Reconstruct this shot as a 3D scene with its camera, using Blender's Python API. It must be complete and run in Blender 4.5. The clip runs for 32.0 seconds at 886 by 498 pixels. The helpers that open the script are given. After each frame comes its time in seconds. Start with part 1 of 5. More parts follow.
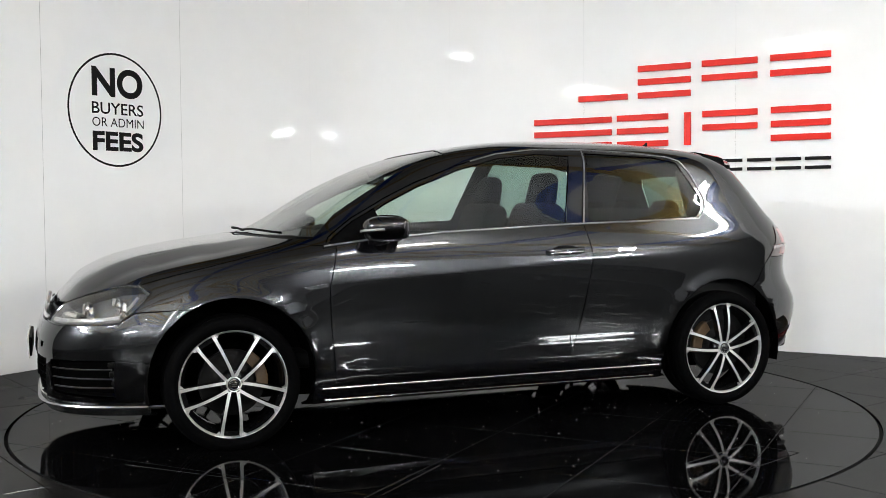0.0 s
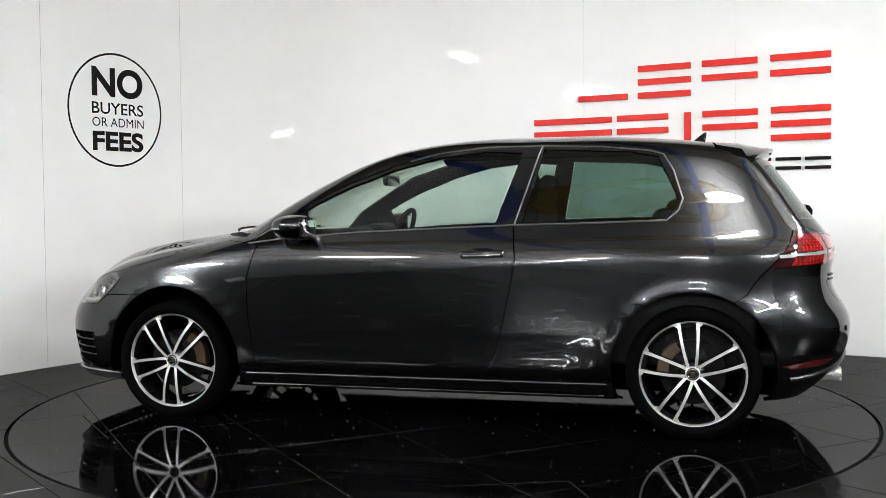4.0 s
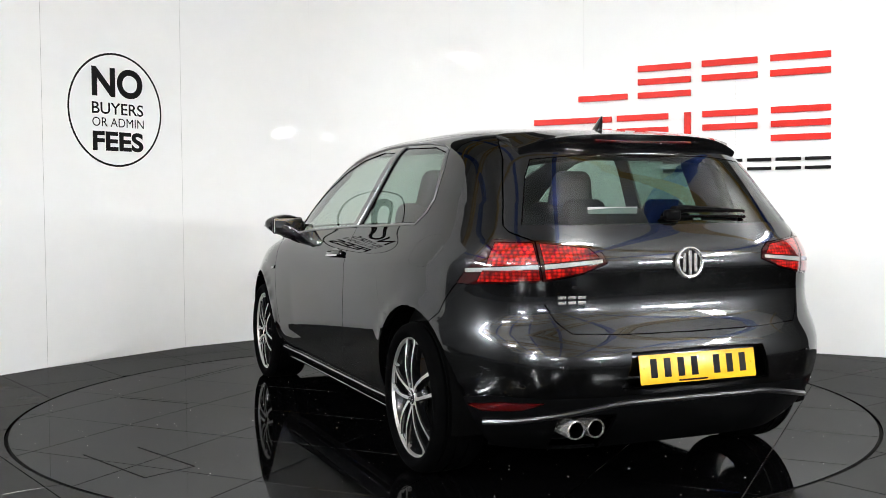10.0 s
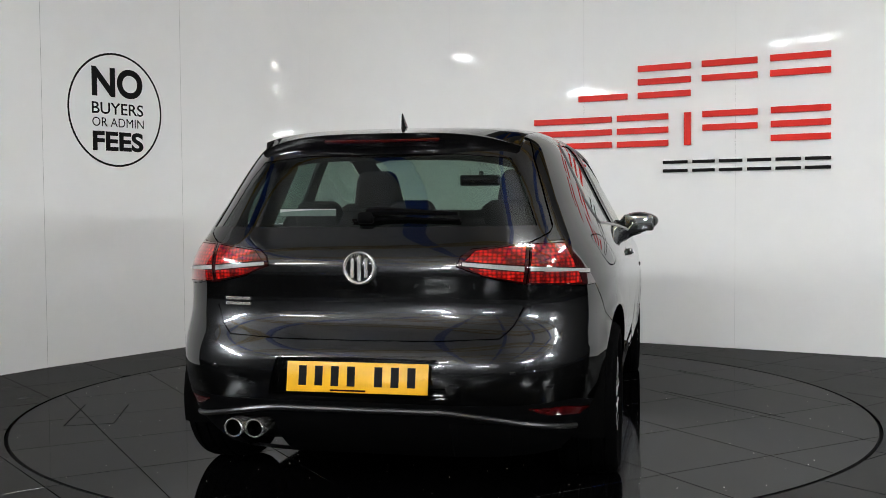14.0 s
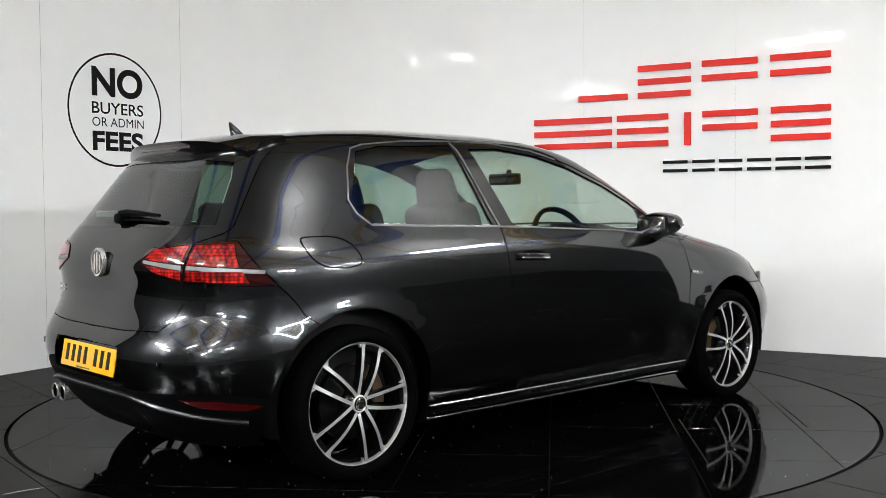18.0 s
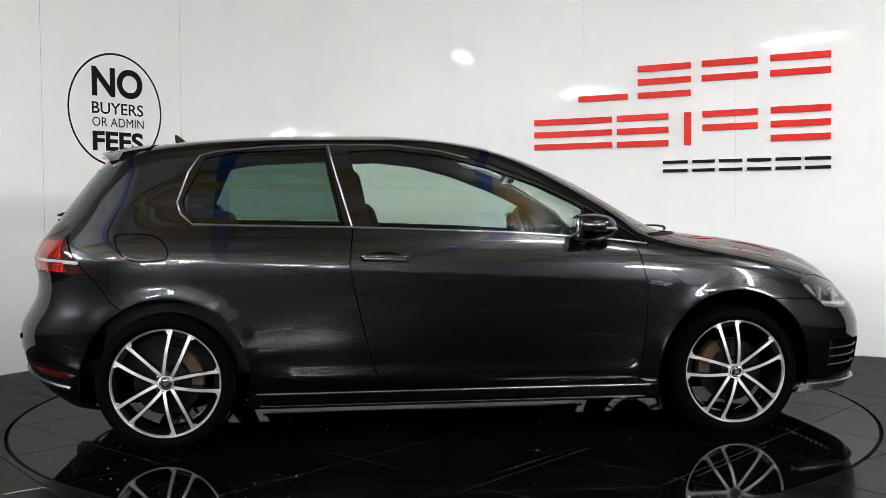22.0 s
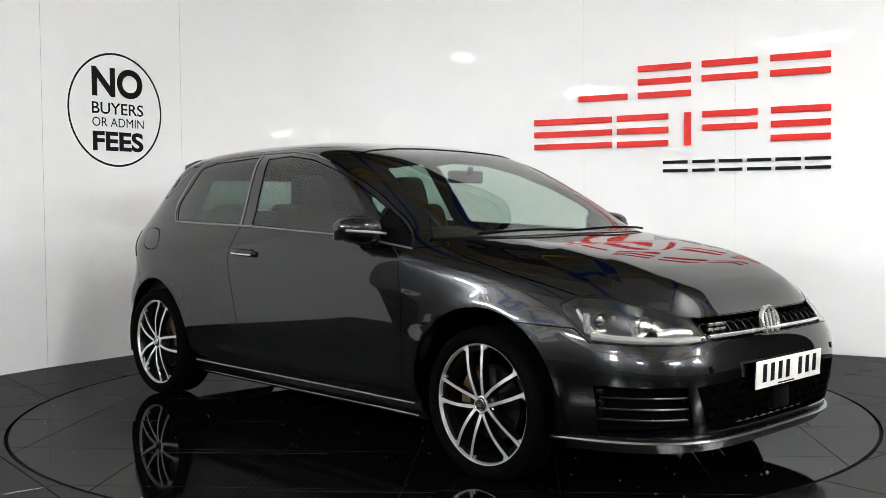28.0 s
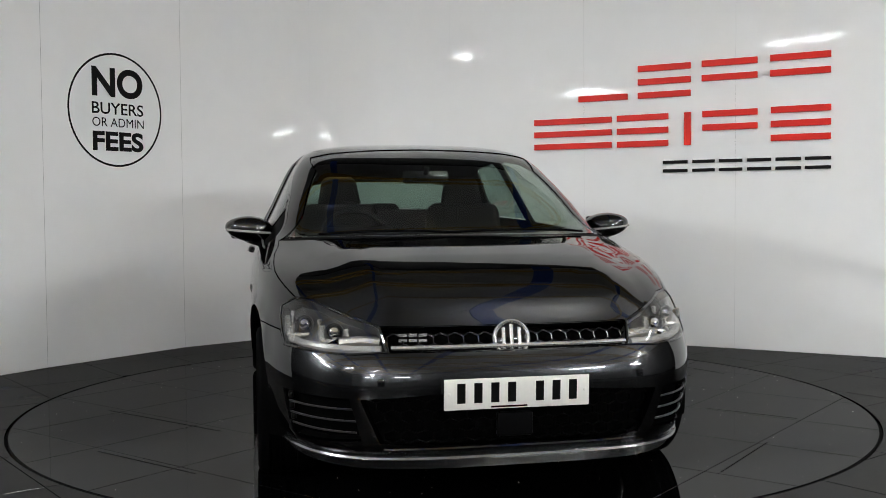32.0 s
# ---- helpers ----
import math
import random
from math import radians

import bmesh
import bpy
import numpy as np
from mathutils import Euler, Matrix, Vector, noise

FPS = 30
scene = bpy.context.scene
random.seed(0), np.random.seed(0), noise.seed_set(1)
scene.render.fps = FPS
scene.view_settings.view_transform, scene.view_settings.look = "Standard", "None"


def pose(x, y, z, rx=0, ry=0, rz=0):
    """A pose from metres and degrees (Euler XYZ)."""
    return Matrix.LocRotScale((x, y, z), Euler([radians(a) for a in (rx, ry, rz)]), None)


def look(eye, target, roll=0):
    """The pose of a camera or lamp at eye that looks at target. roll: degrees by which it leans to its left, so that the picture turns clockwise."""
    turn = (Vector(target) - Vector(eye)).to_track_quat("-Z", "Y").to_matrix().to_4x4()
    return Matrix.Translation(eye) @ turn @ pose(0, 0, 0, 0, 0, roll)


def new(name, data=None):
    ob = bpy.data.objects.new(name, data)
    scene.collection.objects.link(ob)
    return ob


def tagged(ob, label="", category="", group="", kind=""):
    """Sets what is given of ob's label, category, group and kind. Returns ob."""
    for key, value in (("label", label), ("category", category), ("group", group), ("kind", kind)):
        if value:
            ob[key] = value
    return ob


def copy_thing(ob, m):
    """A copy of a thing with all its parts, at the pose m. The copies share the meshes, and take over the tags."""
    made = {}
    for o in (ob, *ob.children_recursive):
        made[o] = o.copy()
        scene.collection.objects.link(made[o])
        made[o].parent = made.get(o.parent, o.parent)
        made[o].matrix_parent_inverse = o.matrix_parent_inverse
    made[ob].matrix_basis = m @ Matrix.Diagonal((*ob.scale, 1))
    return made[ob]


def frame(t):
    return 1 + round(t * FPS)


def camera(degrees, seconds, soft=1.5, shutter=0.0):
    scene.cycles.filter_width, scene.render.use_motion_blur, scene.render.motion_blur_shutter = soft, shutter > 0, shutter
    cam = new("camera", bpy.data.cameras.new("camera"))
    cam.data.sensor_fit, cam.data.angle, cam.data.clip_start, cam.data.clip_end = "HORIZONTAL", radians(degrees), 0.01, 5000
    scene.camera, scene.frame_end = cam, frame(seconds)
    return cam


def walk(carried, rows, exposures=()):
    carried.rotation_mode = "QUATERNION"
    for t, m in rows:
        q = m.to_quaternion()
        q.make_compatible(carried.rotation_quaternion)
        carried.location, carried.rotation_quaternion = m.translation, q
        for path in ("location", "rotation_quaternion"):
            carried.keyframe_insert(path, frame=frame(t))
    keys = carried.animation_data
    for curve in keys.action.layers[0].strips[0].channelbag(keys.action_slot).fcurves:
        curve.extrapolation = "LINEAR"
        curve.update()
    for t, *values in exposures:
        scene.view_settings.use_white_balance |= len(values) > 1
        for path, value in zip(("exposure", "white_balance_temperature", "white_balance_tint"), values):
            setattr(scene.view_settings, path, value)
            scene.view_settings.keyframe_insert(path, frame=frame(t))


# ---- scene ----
# ---- camera ----
cam = camera(47.28, 32.0, soft=0.75)
EYE = Vector((0.0, -5.617, 1.077))
AIM = Vector((math.sin(radians(0.036)), math.cos(radians(0.036)), -math.tan(radians(2.338))))
CAM_POSE = look(EYE, EYE + AIM, -0.435)
EXPOSURES = [(0, 1.12), (2, 1.08), (6, 1.32), (9, 1.42), (11, 1.2), (13, .80), (14.5, .60), (16.5, .80), (19, 1.08), (23, .93), (28, 1.12), (30, 1.08), (32, .48)]
walk(cam, [(0, CAM_POSE), (32.0, CAM_POSE)], EXPOSURES)

# turn of the table in degrees over time: steady, then braking in the last second
TURN_ROWS = [(0.0, 200.97), (2.5, 179.02), (6.0, 148.0), (9.0, 121.7), (13.0, 86.2), (16.5, 55.2), (19.0, 33.15), (23.0, -2.25),
             (25.5, -24.2), (28.0, -46.2), (29.0, -55.05), (30.0, -63.95), (31.0, -72.75), (31.5, -76.7), (32.0, -78.95)]


def turn_at(t):
    for (a, va), (b, vb) in zip(TURN_ROWS, TURN_ROWS[1:]):
        if t <= b:
            return va + (vb - va) * (t - a) / (b - a)
    return TURN_ROWS[-1][1]


CAR_OFFSET = Vector((-0.041, -0.153, 0.0))

# ---- light ----
world = bpy.data.worlds.new("world")
scene.world = world
world.use_nodes = True
world.node_tree.nodes["Background"].inputs[0].default_value = (0.6, 0.7, 0.9, 1)
world.node_tree.nodes["Background"].inputs[1].default_value = 0.0

# ---- the car's outer form: level lines from the sill to the roof ----
# height, nose x, half width, tail x, front roundness, rear roundness, front centre x, rear centre x
LEVELS = [
    (0.165, 2.100, 0.800, -1.860, 4.2, 4.0, 0.50, -0.60),
    (0.220, 2.140, 0.848, -1.950, 4.2, 4.0, 0.50, -0.60),
    (0.300, 2.135, 0.880, -2.015, 4.2, 4.0, 0.50, -0.60),
    (0.400, 2.145, 0.897, -2.058, 4.2, 4.0, 0.50, -0.60),
    (0.500, 2.170, 0.904, -2.080, 4.1, 4.0, 0.50, -0.60),
    (0.570, 2.118, 0.905, -2.076, 4.0, 4.0, 0.50, -0.60),
    (0.630, 2.070, 0.904, -1.992, 3.9, 4.0, 0.50, -0.60),
    (0.700, 2.010, 0.902, -1.968, 3.8, 4.2, 0.50, -0.60),
    (0.760, 1.920, 0.898, -1.970, 3.7, 4.3, 0.48, -0.62),
    (0.810, 1.795, 0.893, -1.980, 4.0, 4.4, 0.45, -0.64),
    (0.850, 1.615, 0.887, -1.990, 4.0, 4.5, 0.40, -0.66),
    (0.885, 1.410, 0.873, -1.982, 4.0, 4.6, 0.30, -0.68),
    (0.920, 1.230, 0.857, -1.963, 4.0, 4.7, 0.20, -0.70),
    (0.950, 1.100, 0.839, -1.944, 4.3, 4.8, 0.10, -0.72),
    (0.975, 1.030, 0.823, -1.925, 4.3, 4.9, 0.00, -0.74),
    (1.010, 0.965, 0.801, -1.895, 4.8, 5.0, -0.10, -0.76),
    (1.080, 0.845, 0.766, -1.845, 5.4, 5.0, -0.12, -0.80),
    (1.160, 0.700, 0.729, -1.790, 5.4, 5.0, -0.15, -0.80),
    (1.240, 0.540, 0.691, -1.730, 5.4, 5.0, -0.20, -0.80),
    (1.310, 0.385, 0.655, -1.680, 5.4, 4.8, -0.25, -0.80),
    (1.355, 0.250, 0.618, -1.620, 5.2, 4.6, -0.30, -0.80),
    (1.388, 0.090, 0.558, -1.450, 4.8, 4.2, -0.35, -0.78),
    (1.413, -0.080, 0.465, -1.150, 4.2, 3.8, -0.40, -0.74),
    (1.428, -0.230, 0.360, -0.920, 3.4, 3.2, -0.45, -0.68),
    (1.438, -0.380, 0.220, -0.740, 2.8, 2.7, -0.50, -0.60),
    (1.442, -0.520, 0.030, -0.570, 2.4, 2.4, -0.55, -0.55),
]
LV = np.array(LEVELS)
LV[1:-1] = 0.2 * LV[:-2] + 0.6 * LV[1:-1] + 0.2 * LV[2:]


def slopes(a):
    d = np.diff(a, axis=0)
    m = np.zeros_like(a)
    m[0], m[-1] = d[0], d[-1]
    p = d[:-1] * d[1:]
    m[1:-1] = np.where(p > 0, 2 * p / np.where(np.abs(d[:-1] + d[1:]) < 1e-12, 1, d[:-1] + d[1:]), 0)
    return m


LM = slopes(LV)


def hermite(v):
    i = v.astype(int)
    f = (v - i)[..., None]
    a, b, ma, mb = LV[i], LV[i + 1], LM[i], LM[i + 1]
    return ((1 + 2 * f) * (1 - f) ** 2) * a + f * (1 - f) ** 2 * ma + (f * f * (3 - 2 * f)) * b + f * f * (f - 1) * mb


# the level lines on a fine table, evened out so that the skin reflects without waves
V_FINE = np.linspace(0, len(LV) - 1.0002, 6000)
SPREAD = np.exp(-0.5 * (np.arange(-480, 481) / 170.0) ** 2)
SPREAD /= SPREAD.sum()
TABLE = hermite(V_FINE)
for column in range(TABLE.shape[1]):
    lead, tail = 2 * TABLE[0, column] - TABLE[480:0:-1, column], 2 * TABLE[-1, column] - TABLE[-2:-482:-1, column]
    TABLE[:, column] = np.convolve(np.concatenate([lead, TABLE[:, column], tail]), SPREAD, "valid")
Z_FINE = TABLE[:, 0]


def level(v):
    u = np.clip(np.asarray(v, float), 0, V_FINE[-1]) / (V_FINE[1] - V_FINE[0])
    i = np.minimum(u.astype(int), len(V_FINE) - 2)
    f = (u - i)[..., None]
    return TABLE[i] * (1 - f) + TABLE[i + 1] * f


def v_of_z(z):
    return np.interp(z, Z_FINE, V_FINE)


def smooth(a, b, x):
    t = np.clip((np.asarray(x, float) - a) / (b - a), 0, 1)
    return t * t * (3 - 2 * t)


def crease(x, z):
    """How far the flank is drawn in under its sharp line, and pushed out over the wheels."""
    zc = 0.808 - 0.058 * (x + 0.46)
    d = zc - z
    d = 0.5 * (d + np.sqrt(d * d + 1e-5))
    k = (1 - np.exp(-d / 0.20)) * 0.026 * np.clip((1.25 - x) / 0.7, 0, 1) * np.clip((x + 1.75) / 0.5, 0, 1)
    k = k - 0.013 * np.exp(-((z - 0.300) / 0.050) ** 2) * smooth(-0.98, -0.70, x) * (1 - smooth(0.72, 0.98, x))
    for xw in (1.315, -1.315):
        r = np.hypot(x - xw, z - 0.31)
        k = k - 0.008 * np.exp(-((r - 0.378) / 0.038) ** 2) * np.clip((z - 0.2) / 0.2, 0, 1)
    return k


def crown(x, y, z):
    """The bonnet's raised middle between two creases, and the crown of the screen and the roof."""
    ay = np.abs(y)
    yc = np.interp(x, [0.95, 2.0], [0.655, 0.485])
    d = (yc + 0.075 - ay) / 0.15
    d = 0.5 * (d + np.sqrt(d * d + 0.002)) - 0.5 * (d - 1 + np.sqrt((d - 1) ** 2 + 0.002))
    h = np.interp(x, [0.98, 1.15, 1.40, 1.60, 1.80, 1.93, 2.01, 2.055], [0.0, 0.012, 0.030, 0.036, 0.036, 0.028, 0.010, 0.0])
    dz = h * d * smooth(0.655, 0.72, z) * (1 - smooth(0.93, 0.965, z))
    dz = dz + 0.012 * smooth(1.22, 1.37, z)
    return dz + 0.014 * np.exp(-((z - 1.19) / 0.11) ** 2) * smooth(0.0, 0.25, x) * (1 - smooth(0.40, 0.66, ay))


def body_point(s, v):
    """s: 0 nose, 1 to 2 the flank, 3 tail; v: level. The left half."""
    s, v = np.broadcast_arrays(np.asarray(s, float), np.asarray(v, float))
    z, xf, w, xr, nf, nr, cf, cr = np.moveaxis(level(v), -1, 0)
    mid = np.clip(s - 1, 0, 1)
    front = s <= 1
    al = np.where(front, np.clip(s, 0, 1), np.clip(3 - s, 0, 1)) * math.pi / 2
    c, k = np.abs(np.cos(al)), np.abs(np.sin(al))
    n = np.where(front, nf, nr)
    den = (c ** n + k ** n) ** (1 / n)
    x0 = cf + (cr - cf) * mid
    a = np.where(front, xf - cf, xr - cr)
    x = x0 + a * c / den
    y = w * k / den
    # the cabin and the tail draw in towards the rear
    y = y * (1 - np.interp(z, [0.3, 0.6, 0.95, 1.1], [0.0, 0.0, 0.055, 0.070]) * np.where(s > 2, (c / den) ** 2, 0))
    fade = np.clip((y / np.maximum(w, 1e-6) - 0.55) / 0.42, 0, 1)
    y = y - crease(x, z) * fade * fade * (3 - 2 * fade)
    return np.stack([x, y, z + crown(x, y, z)], -1)


def s_of_x(x, z):
    """Where the level line at height z reaches x."""
    zz, xf, w, xr, nf, nr, cf, cr = level(v_of_z(z))
    if x > cf:
        c = min((x - cf) / (xf - cf), 0.99999)
        return math.atan2((1 - c ** nf) ** (1 / nf), c) * 2 / math.pi
    if x < cr:
        c = min((x - cr) / (xr - cr), 0.99999)
        return 3 - math.atan2((1 - c ** nr) ** (1 / nr), c) * 2 / math.pi
    return 1 + (cf - x) / (cf - cr)


def s_of_y(y, z, rear=False):
    """Where the level line at height z is y from the middle, on the nose or on the tail."""
    zz, xf, w, xr, nf, nr, cf, cr = level(v_of_z(z))
    n = nr if rear else nf
    k = min(y / w, 0.99999)
    a = math.atan2(k, (1 - k ** n) ** (1 / n)) * 2 / math.pi
    return 3 - a if rear else a

# ---- materials ----
def material(name, colour, rough=0.5, metal=0.0, coat=0.0, grain=0.0, grain_size=60.0, bump=0.0, emit=None, power=0.0, rough_var=0.0, spec=0.5):
    """A surface with its base colour, varied at two scales, and its gloss."""
    m = bpy.data.materials.new(name)
    m.use_nodes = True
    nt = m.node_tree
    b = nt.nodes["Principled BSDF"]
    b.inputs["Base Color"].default_value = (*colour, 1)
    b.inputs["Roughness"].default_value = rough
    b.inputs["Metallic"].default_value = metal
    b.inputs["Coat Weight"].default_value = coat
    b.inputs["Coat Roughness"].default_value = 0.02
    b.inputs["Specular IOR Level"].default_value = spec
    if emit:
        b.inputs["Emission Color"].default_value = (*emit, 1)
        b.inputs["Emission Strength"].default_value = power
    if grain or bump or rough_var:
        tex = nt.nodes.new("ShaderNodeTexCoord")
        fine, broad = nt.nodes.new("ShaderNodeTexNoise"), nt.nodes.new("ShaderNodeTexNoise")
        fine.inputs["Scale"].default_value, broad.inputs["Scale"].default_value = grain_size, grain_size / 14
        fine.inputs["Detail"].default_value = broad.inputs["Detail"].default_value = 4
        for n in (fine, broad):
            nt.links.new(tex.outputs["Object"], n.inputs["Vector"])
        mix = nt.nodes.new("ShaderNodeMath")
        mix.operation = "MULTIPLY_ADD"
        mix.inputs[1].default_value = 0.5
        nt.links.new(fine.outputs["Fac"], mix.inputs[0])
        half = nt.nodes.new("ShaderNodeMath")
        half.operation = "MULTIPLY"
        half.inputs[1].default_value = 0.5
        nt.links.new(broad.outputs["Fac"], half.inputs[0])
        nt.links.new(half.outputs[0], mix.inputs[2])
        if grain:
            ramp = nt.nodes.new("ShaderNodeMapRange")
            ramp.inputs["From Min"].default_value, ramp.inputs["From Max"].default_value = 0.3, 0.7
            ramp.inputs["To Min"].default_value, ramp.inputs["To Max"].default_value = 1 - grain, 1 + grain
            nt.links.new(mix.outputs[0], ramp.inputs["Value"])
            mul = nt.nodes.new("ShaderNodeVectorMath")
            mul.operation = "SCALE"
            mul.inputs[0].default_value = colour
            nt.links.new(ramp.outputs[0], mul.inputs["Scale"])
            nt.links.new(mul.outputs[0], b.inputs["Base Color"])
        if rough_var:
            rr = nt.nodes.new("ShaderNodeMapRange")
            rr.inputs["From Min"].default_value, rr.inputs["From Max"].default_value = 0.3, 0.7
            rr.inputs["To Min"].default_value, rr.inputs["To Max"].default_value = max(rough - rough_var, 0.01), rough + rough_var
            nt.links.new(broad.outputs["Fac"], rr.inputs["Value"])
            nt.links.new(rr.outputs[0], b.inputs["Roughness"])
        if bump:
            bp = nt.nodes.new("ShaderNodeBump")
            bp.inputs["Strength"].default_value = 1.0
            bp.inputs["Distance"].default_value = bump
            nt.links.new(mix.outputs[0], bp.inputs["Height"])
            nt.links.new(bp.outputs[0], b.inputs["Normal"])
    return m


def pane(name, tint, base=0.075, rough=0.0):
    """A pane: it lets tinted light through and mirrors more towards grazing angles."""
    m = bpy.data.materials.new(name)
    m.use_nodes = True
    nt = m.node_tree
    nt.nodes.remove(nt.nodes["Principled BSDF"])
    clear, gloss = nt.nodes.new("ShaderNodeBsdfTransparent"), nt.nodes.new("ShaderNodeBsdfGlossy")
    face, mix = nt.nodes.new("ShaderNodeLayerWeight"), nt.nodes.new("ShaderNodeMixShader")
    face.inputs["Blend"].default_value = 0.5
    power, scale = nt.nodes.new("ShaderNodeMath"), nt.nodes.new("ShaderNodeMath")
    power.operation, scale.operation = "POWER", "MULTIPLY_ADD"
    power.inputs[1].default_value = 4.2
    scale.inputs[1].default_value, scale.inputs[2].default_value = 0.92, base
    clear.inputs[0].default_value = (*tint, 1)
    gloss.inputs["Roughness"].default_value = rough
    nt.links.new(face.outputs["Facing"], power.inputs[0])
    nt.links.new(power.outputs[0], scale.inputs[0])
    nt.links.new(scale.outputs[0], mix.inputs[0])
    nt.links.new(clear.outputs[0], mix.inputs[1])
    nt.links.new(gloss.outputs[0], mix.inputs[2])
    nt.links.new(mix.outputs[0], nt.nodes["Material Output"].inputs[0])
    return m


def polished(name, colour, face_on, grazing, rough, grain_size=40.0, grain=0.3):
    """A dark polished stone: a dull body under a thin mirror that grows towards grazing angles."""
    m = material(name, colour, 0.8, grain=grain, grain_size=grain_size, spec=0.0)
    nt = m.node_tree
    gloss, mix, face = nt.nodes.new("ShaderNodeBsdfGlossy"), nt.nodes.new("ShaderNodeMixShader"), nt.nodes.new("ShaderNodeLayerWeight")
    power, scale = nt.nodes.new("ShaderNodeMath"), nt.nodes.new("ShaderNodeMath")
    power.operation, scale.operation = "POWER", "MULTIPLY_ADD"
    power.inputs[1].default_value = 4.0
    face.inputs["Blend"].default_value = 0.5
    scale.inputs[1].default_value, scale.inputs[2].default_value = grazing, face_on
    tex, stain, wear = nt.nodes.new("ShaderNodeTexCoord"), nt.nodes.new("ShaderNodeTexNoise"), nt.nodes.new("ShaderNodeMapRange")
    stain.inputs["Scale"].default_value, stain.inputs["Detail"].default_value = 2.6, 6
    wear.inputs["From Min"].default_value, wear.inputs["From Max"].default_value = 0.35, 0.7
    wear.inputs["To Min"].default_value, wear.inputs["To Max"].default_value = rough * 0.6, rough * 1.9
    nt.links.new(tex.outputs["Object"], stain.inputs["Vector"])
    nt.links.new(stain.outputs["Fac"], wear.inputs["Value"])
    nt.links.new(wear.outputs[0], gloss.inputs["Roughness"])
    nt.links.new(face.outputs["Facing"], power.inputs[0])
    nt.links.new(power.outputs[0], scale.inputs[0])
    nt.links.new(scale.outputs[0], mix.inputs[0])
    nt.links.new(nt.nodes["Principled BSDF"].outputs[0], mix.inputs[1])
    nt.links.new(gloss.outputs[0], mix.inputs[2])
    nt.links.new(mix.outputs[0], nt.nodes["Material Output"].inputs[0])
    return m


M_PAINT = material("dark_grey_metallic_paint", (0.0270, 0.0276, 0.0290), 0.25, 1.0, 1.0, grain=0.05, grain_size=300, spec=0.0)
M_PAINT.node_tree.nodes["Principled BSDF"].inputs["Specular Tint"].default_value = (0.06, 0.06, 0.065, 1)
M_GLOSS_BLACK = material("gloss_black_plastic", (0.003, 0.003, 0.0034), 0.08, 0.0, 0.5, grain=0.1, grain_size=300)
M_BLACK = material("textured_black_plastic", (0.0025, 0.0025, 0.0027), 0.5, grain=0.2, grain_size=400, bump=0.0003, spec=0.02)
# near-black without gloss: the shade of hollows and undersides is in the colour
M_DARK = material("cavity_shade_black", (0.002, 0.002, 0.002), 0.95, spec=0.0, grain=0.2)
M_RUBBER = material("tyre_rubber", (0.0016, 0.0016, 0.0017), 0.8, grain=0.25, grain_size=120, bump=0.0004, spec=0.008)
M_CUT = material("machined_alloy", (0.60, 0.59, 0.575), 0.42, 0.92, grain=0.10, grain_size=200, rough_var=0.06)
M_RIM_BLACK = material("black_wheel_lacquer", (0.003, 0.003, 0.0033), 0.16, 0.0, 0.2, grain=0.1)
M_CHROME = material("chrome", (0.82, 0.82, 0.83), 0.07, 1.0, grain=0.03)
M_TIP = material("polished_exhaust_steel", (0.60, 0.59, 0.57), 0.22, 0.75, grain=0.06)
M_STICKER = material("pale_sticker", (0.30, 0.31, 0.30), 0.5, grain=0.15)
M_EDGE = material("satin_window_edge", (0.26, 0.26, 0.265), 0.30, 0.9, grain=0.1)
M_SATIN = material("satin_dark_trim", (0.24, 0.24, 0.245), 0.26, 1.0, grain=0.08)
M_FIN = material("satin_vent_fin", (0.05, 0.05, 0.052), 0.3, 0.9, grain=0.1)
M_STEEL = material("brake_steel", (0.010, 0.0098, 0.0095), 0.5, 1.0, grain=0.2, grain_size=90)
M_CALIPER = material("ochre_caliper", (0.045, 0.022, 0.003), 0.5, 0.0, grain=0.3, grain_size=80)
M_RED_LENS = material("red_lamp_lens", (0.045, 0.0015, 0.002), 0.06, 0.0, 1.0, grain=0.15, grain_size=160)
M_RED_GLOW = material("lit_red_lamp", (0.035, 0.001, 0.0015), 0.12, coat=1.0, emit=(1.0, 0.022, 0.012), power=1.3)
M_RED_DARK = material("dark_red_lens", (0.022, 0.0012, 0.0015), 0.05, 0.0, 1.0, grain=0.1, grain_size=90)
M_CLEAR_BAR = material("frosted_lamp_bar", (0.25, 0.245, 0.24), 0.25, grain=0.25, grain_size=220)
M_LAMP_SILVER = material("lamp_reflector", (0.62, 0.61, 0.58), 0.22, 0.8, grain=0.2, grain_size=50)
M_LAMP_GREY = material("lamp_housing", (0.05, 0.05, 0.051), 0.3, 0.6, grain=0.25, grain_size=50)
M_YELLOW = material("yellow_plate", (0.78, 0.41, 0.012), 0.32, grain=0.05, coat=0.3)
M_WHITE_PLATE = material("white_plate", (0.78, 0.76, 0.71), 0.32, grain=0.05, coat=0.3)
M_INK = material("black_print", (0.003, 0.003, 0.003), 0.4, spec=0.1)
M_SEAT = material("seat_fabric", (0.005, 0.0047, 0.0044), 0.9, spec=0.1, grain=0.3, grain_size=220, bump=0.0002)
M_TRIM = material("cabin_trim", (0.0035, 0.0035, 0.0037), 0.6, grain=0.2, grain_size=150, spec=0.15)
M_MIRROR = material("mirror_glass", (0.85, 0.87, 0.88), 0.01, 1.0)
nt = M_RED_GLOW.node_tree
tc, mp, vo, no, mr, br, mu = (nt.nodes.new("ShaderNode" + k) for k in ("TexCoord", "Mapping", "TexVoronoi", "TexNoise", "MapRange", "MapRange", "Math"))
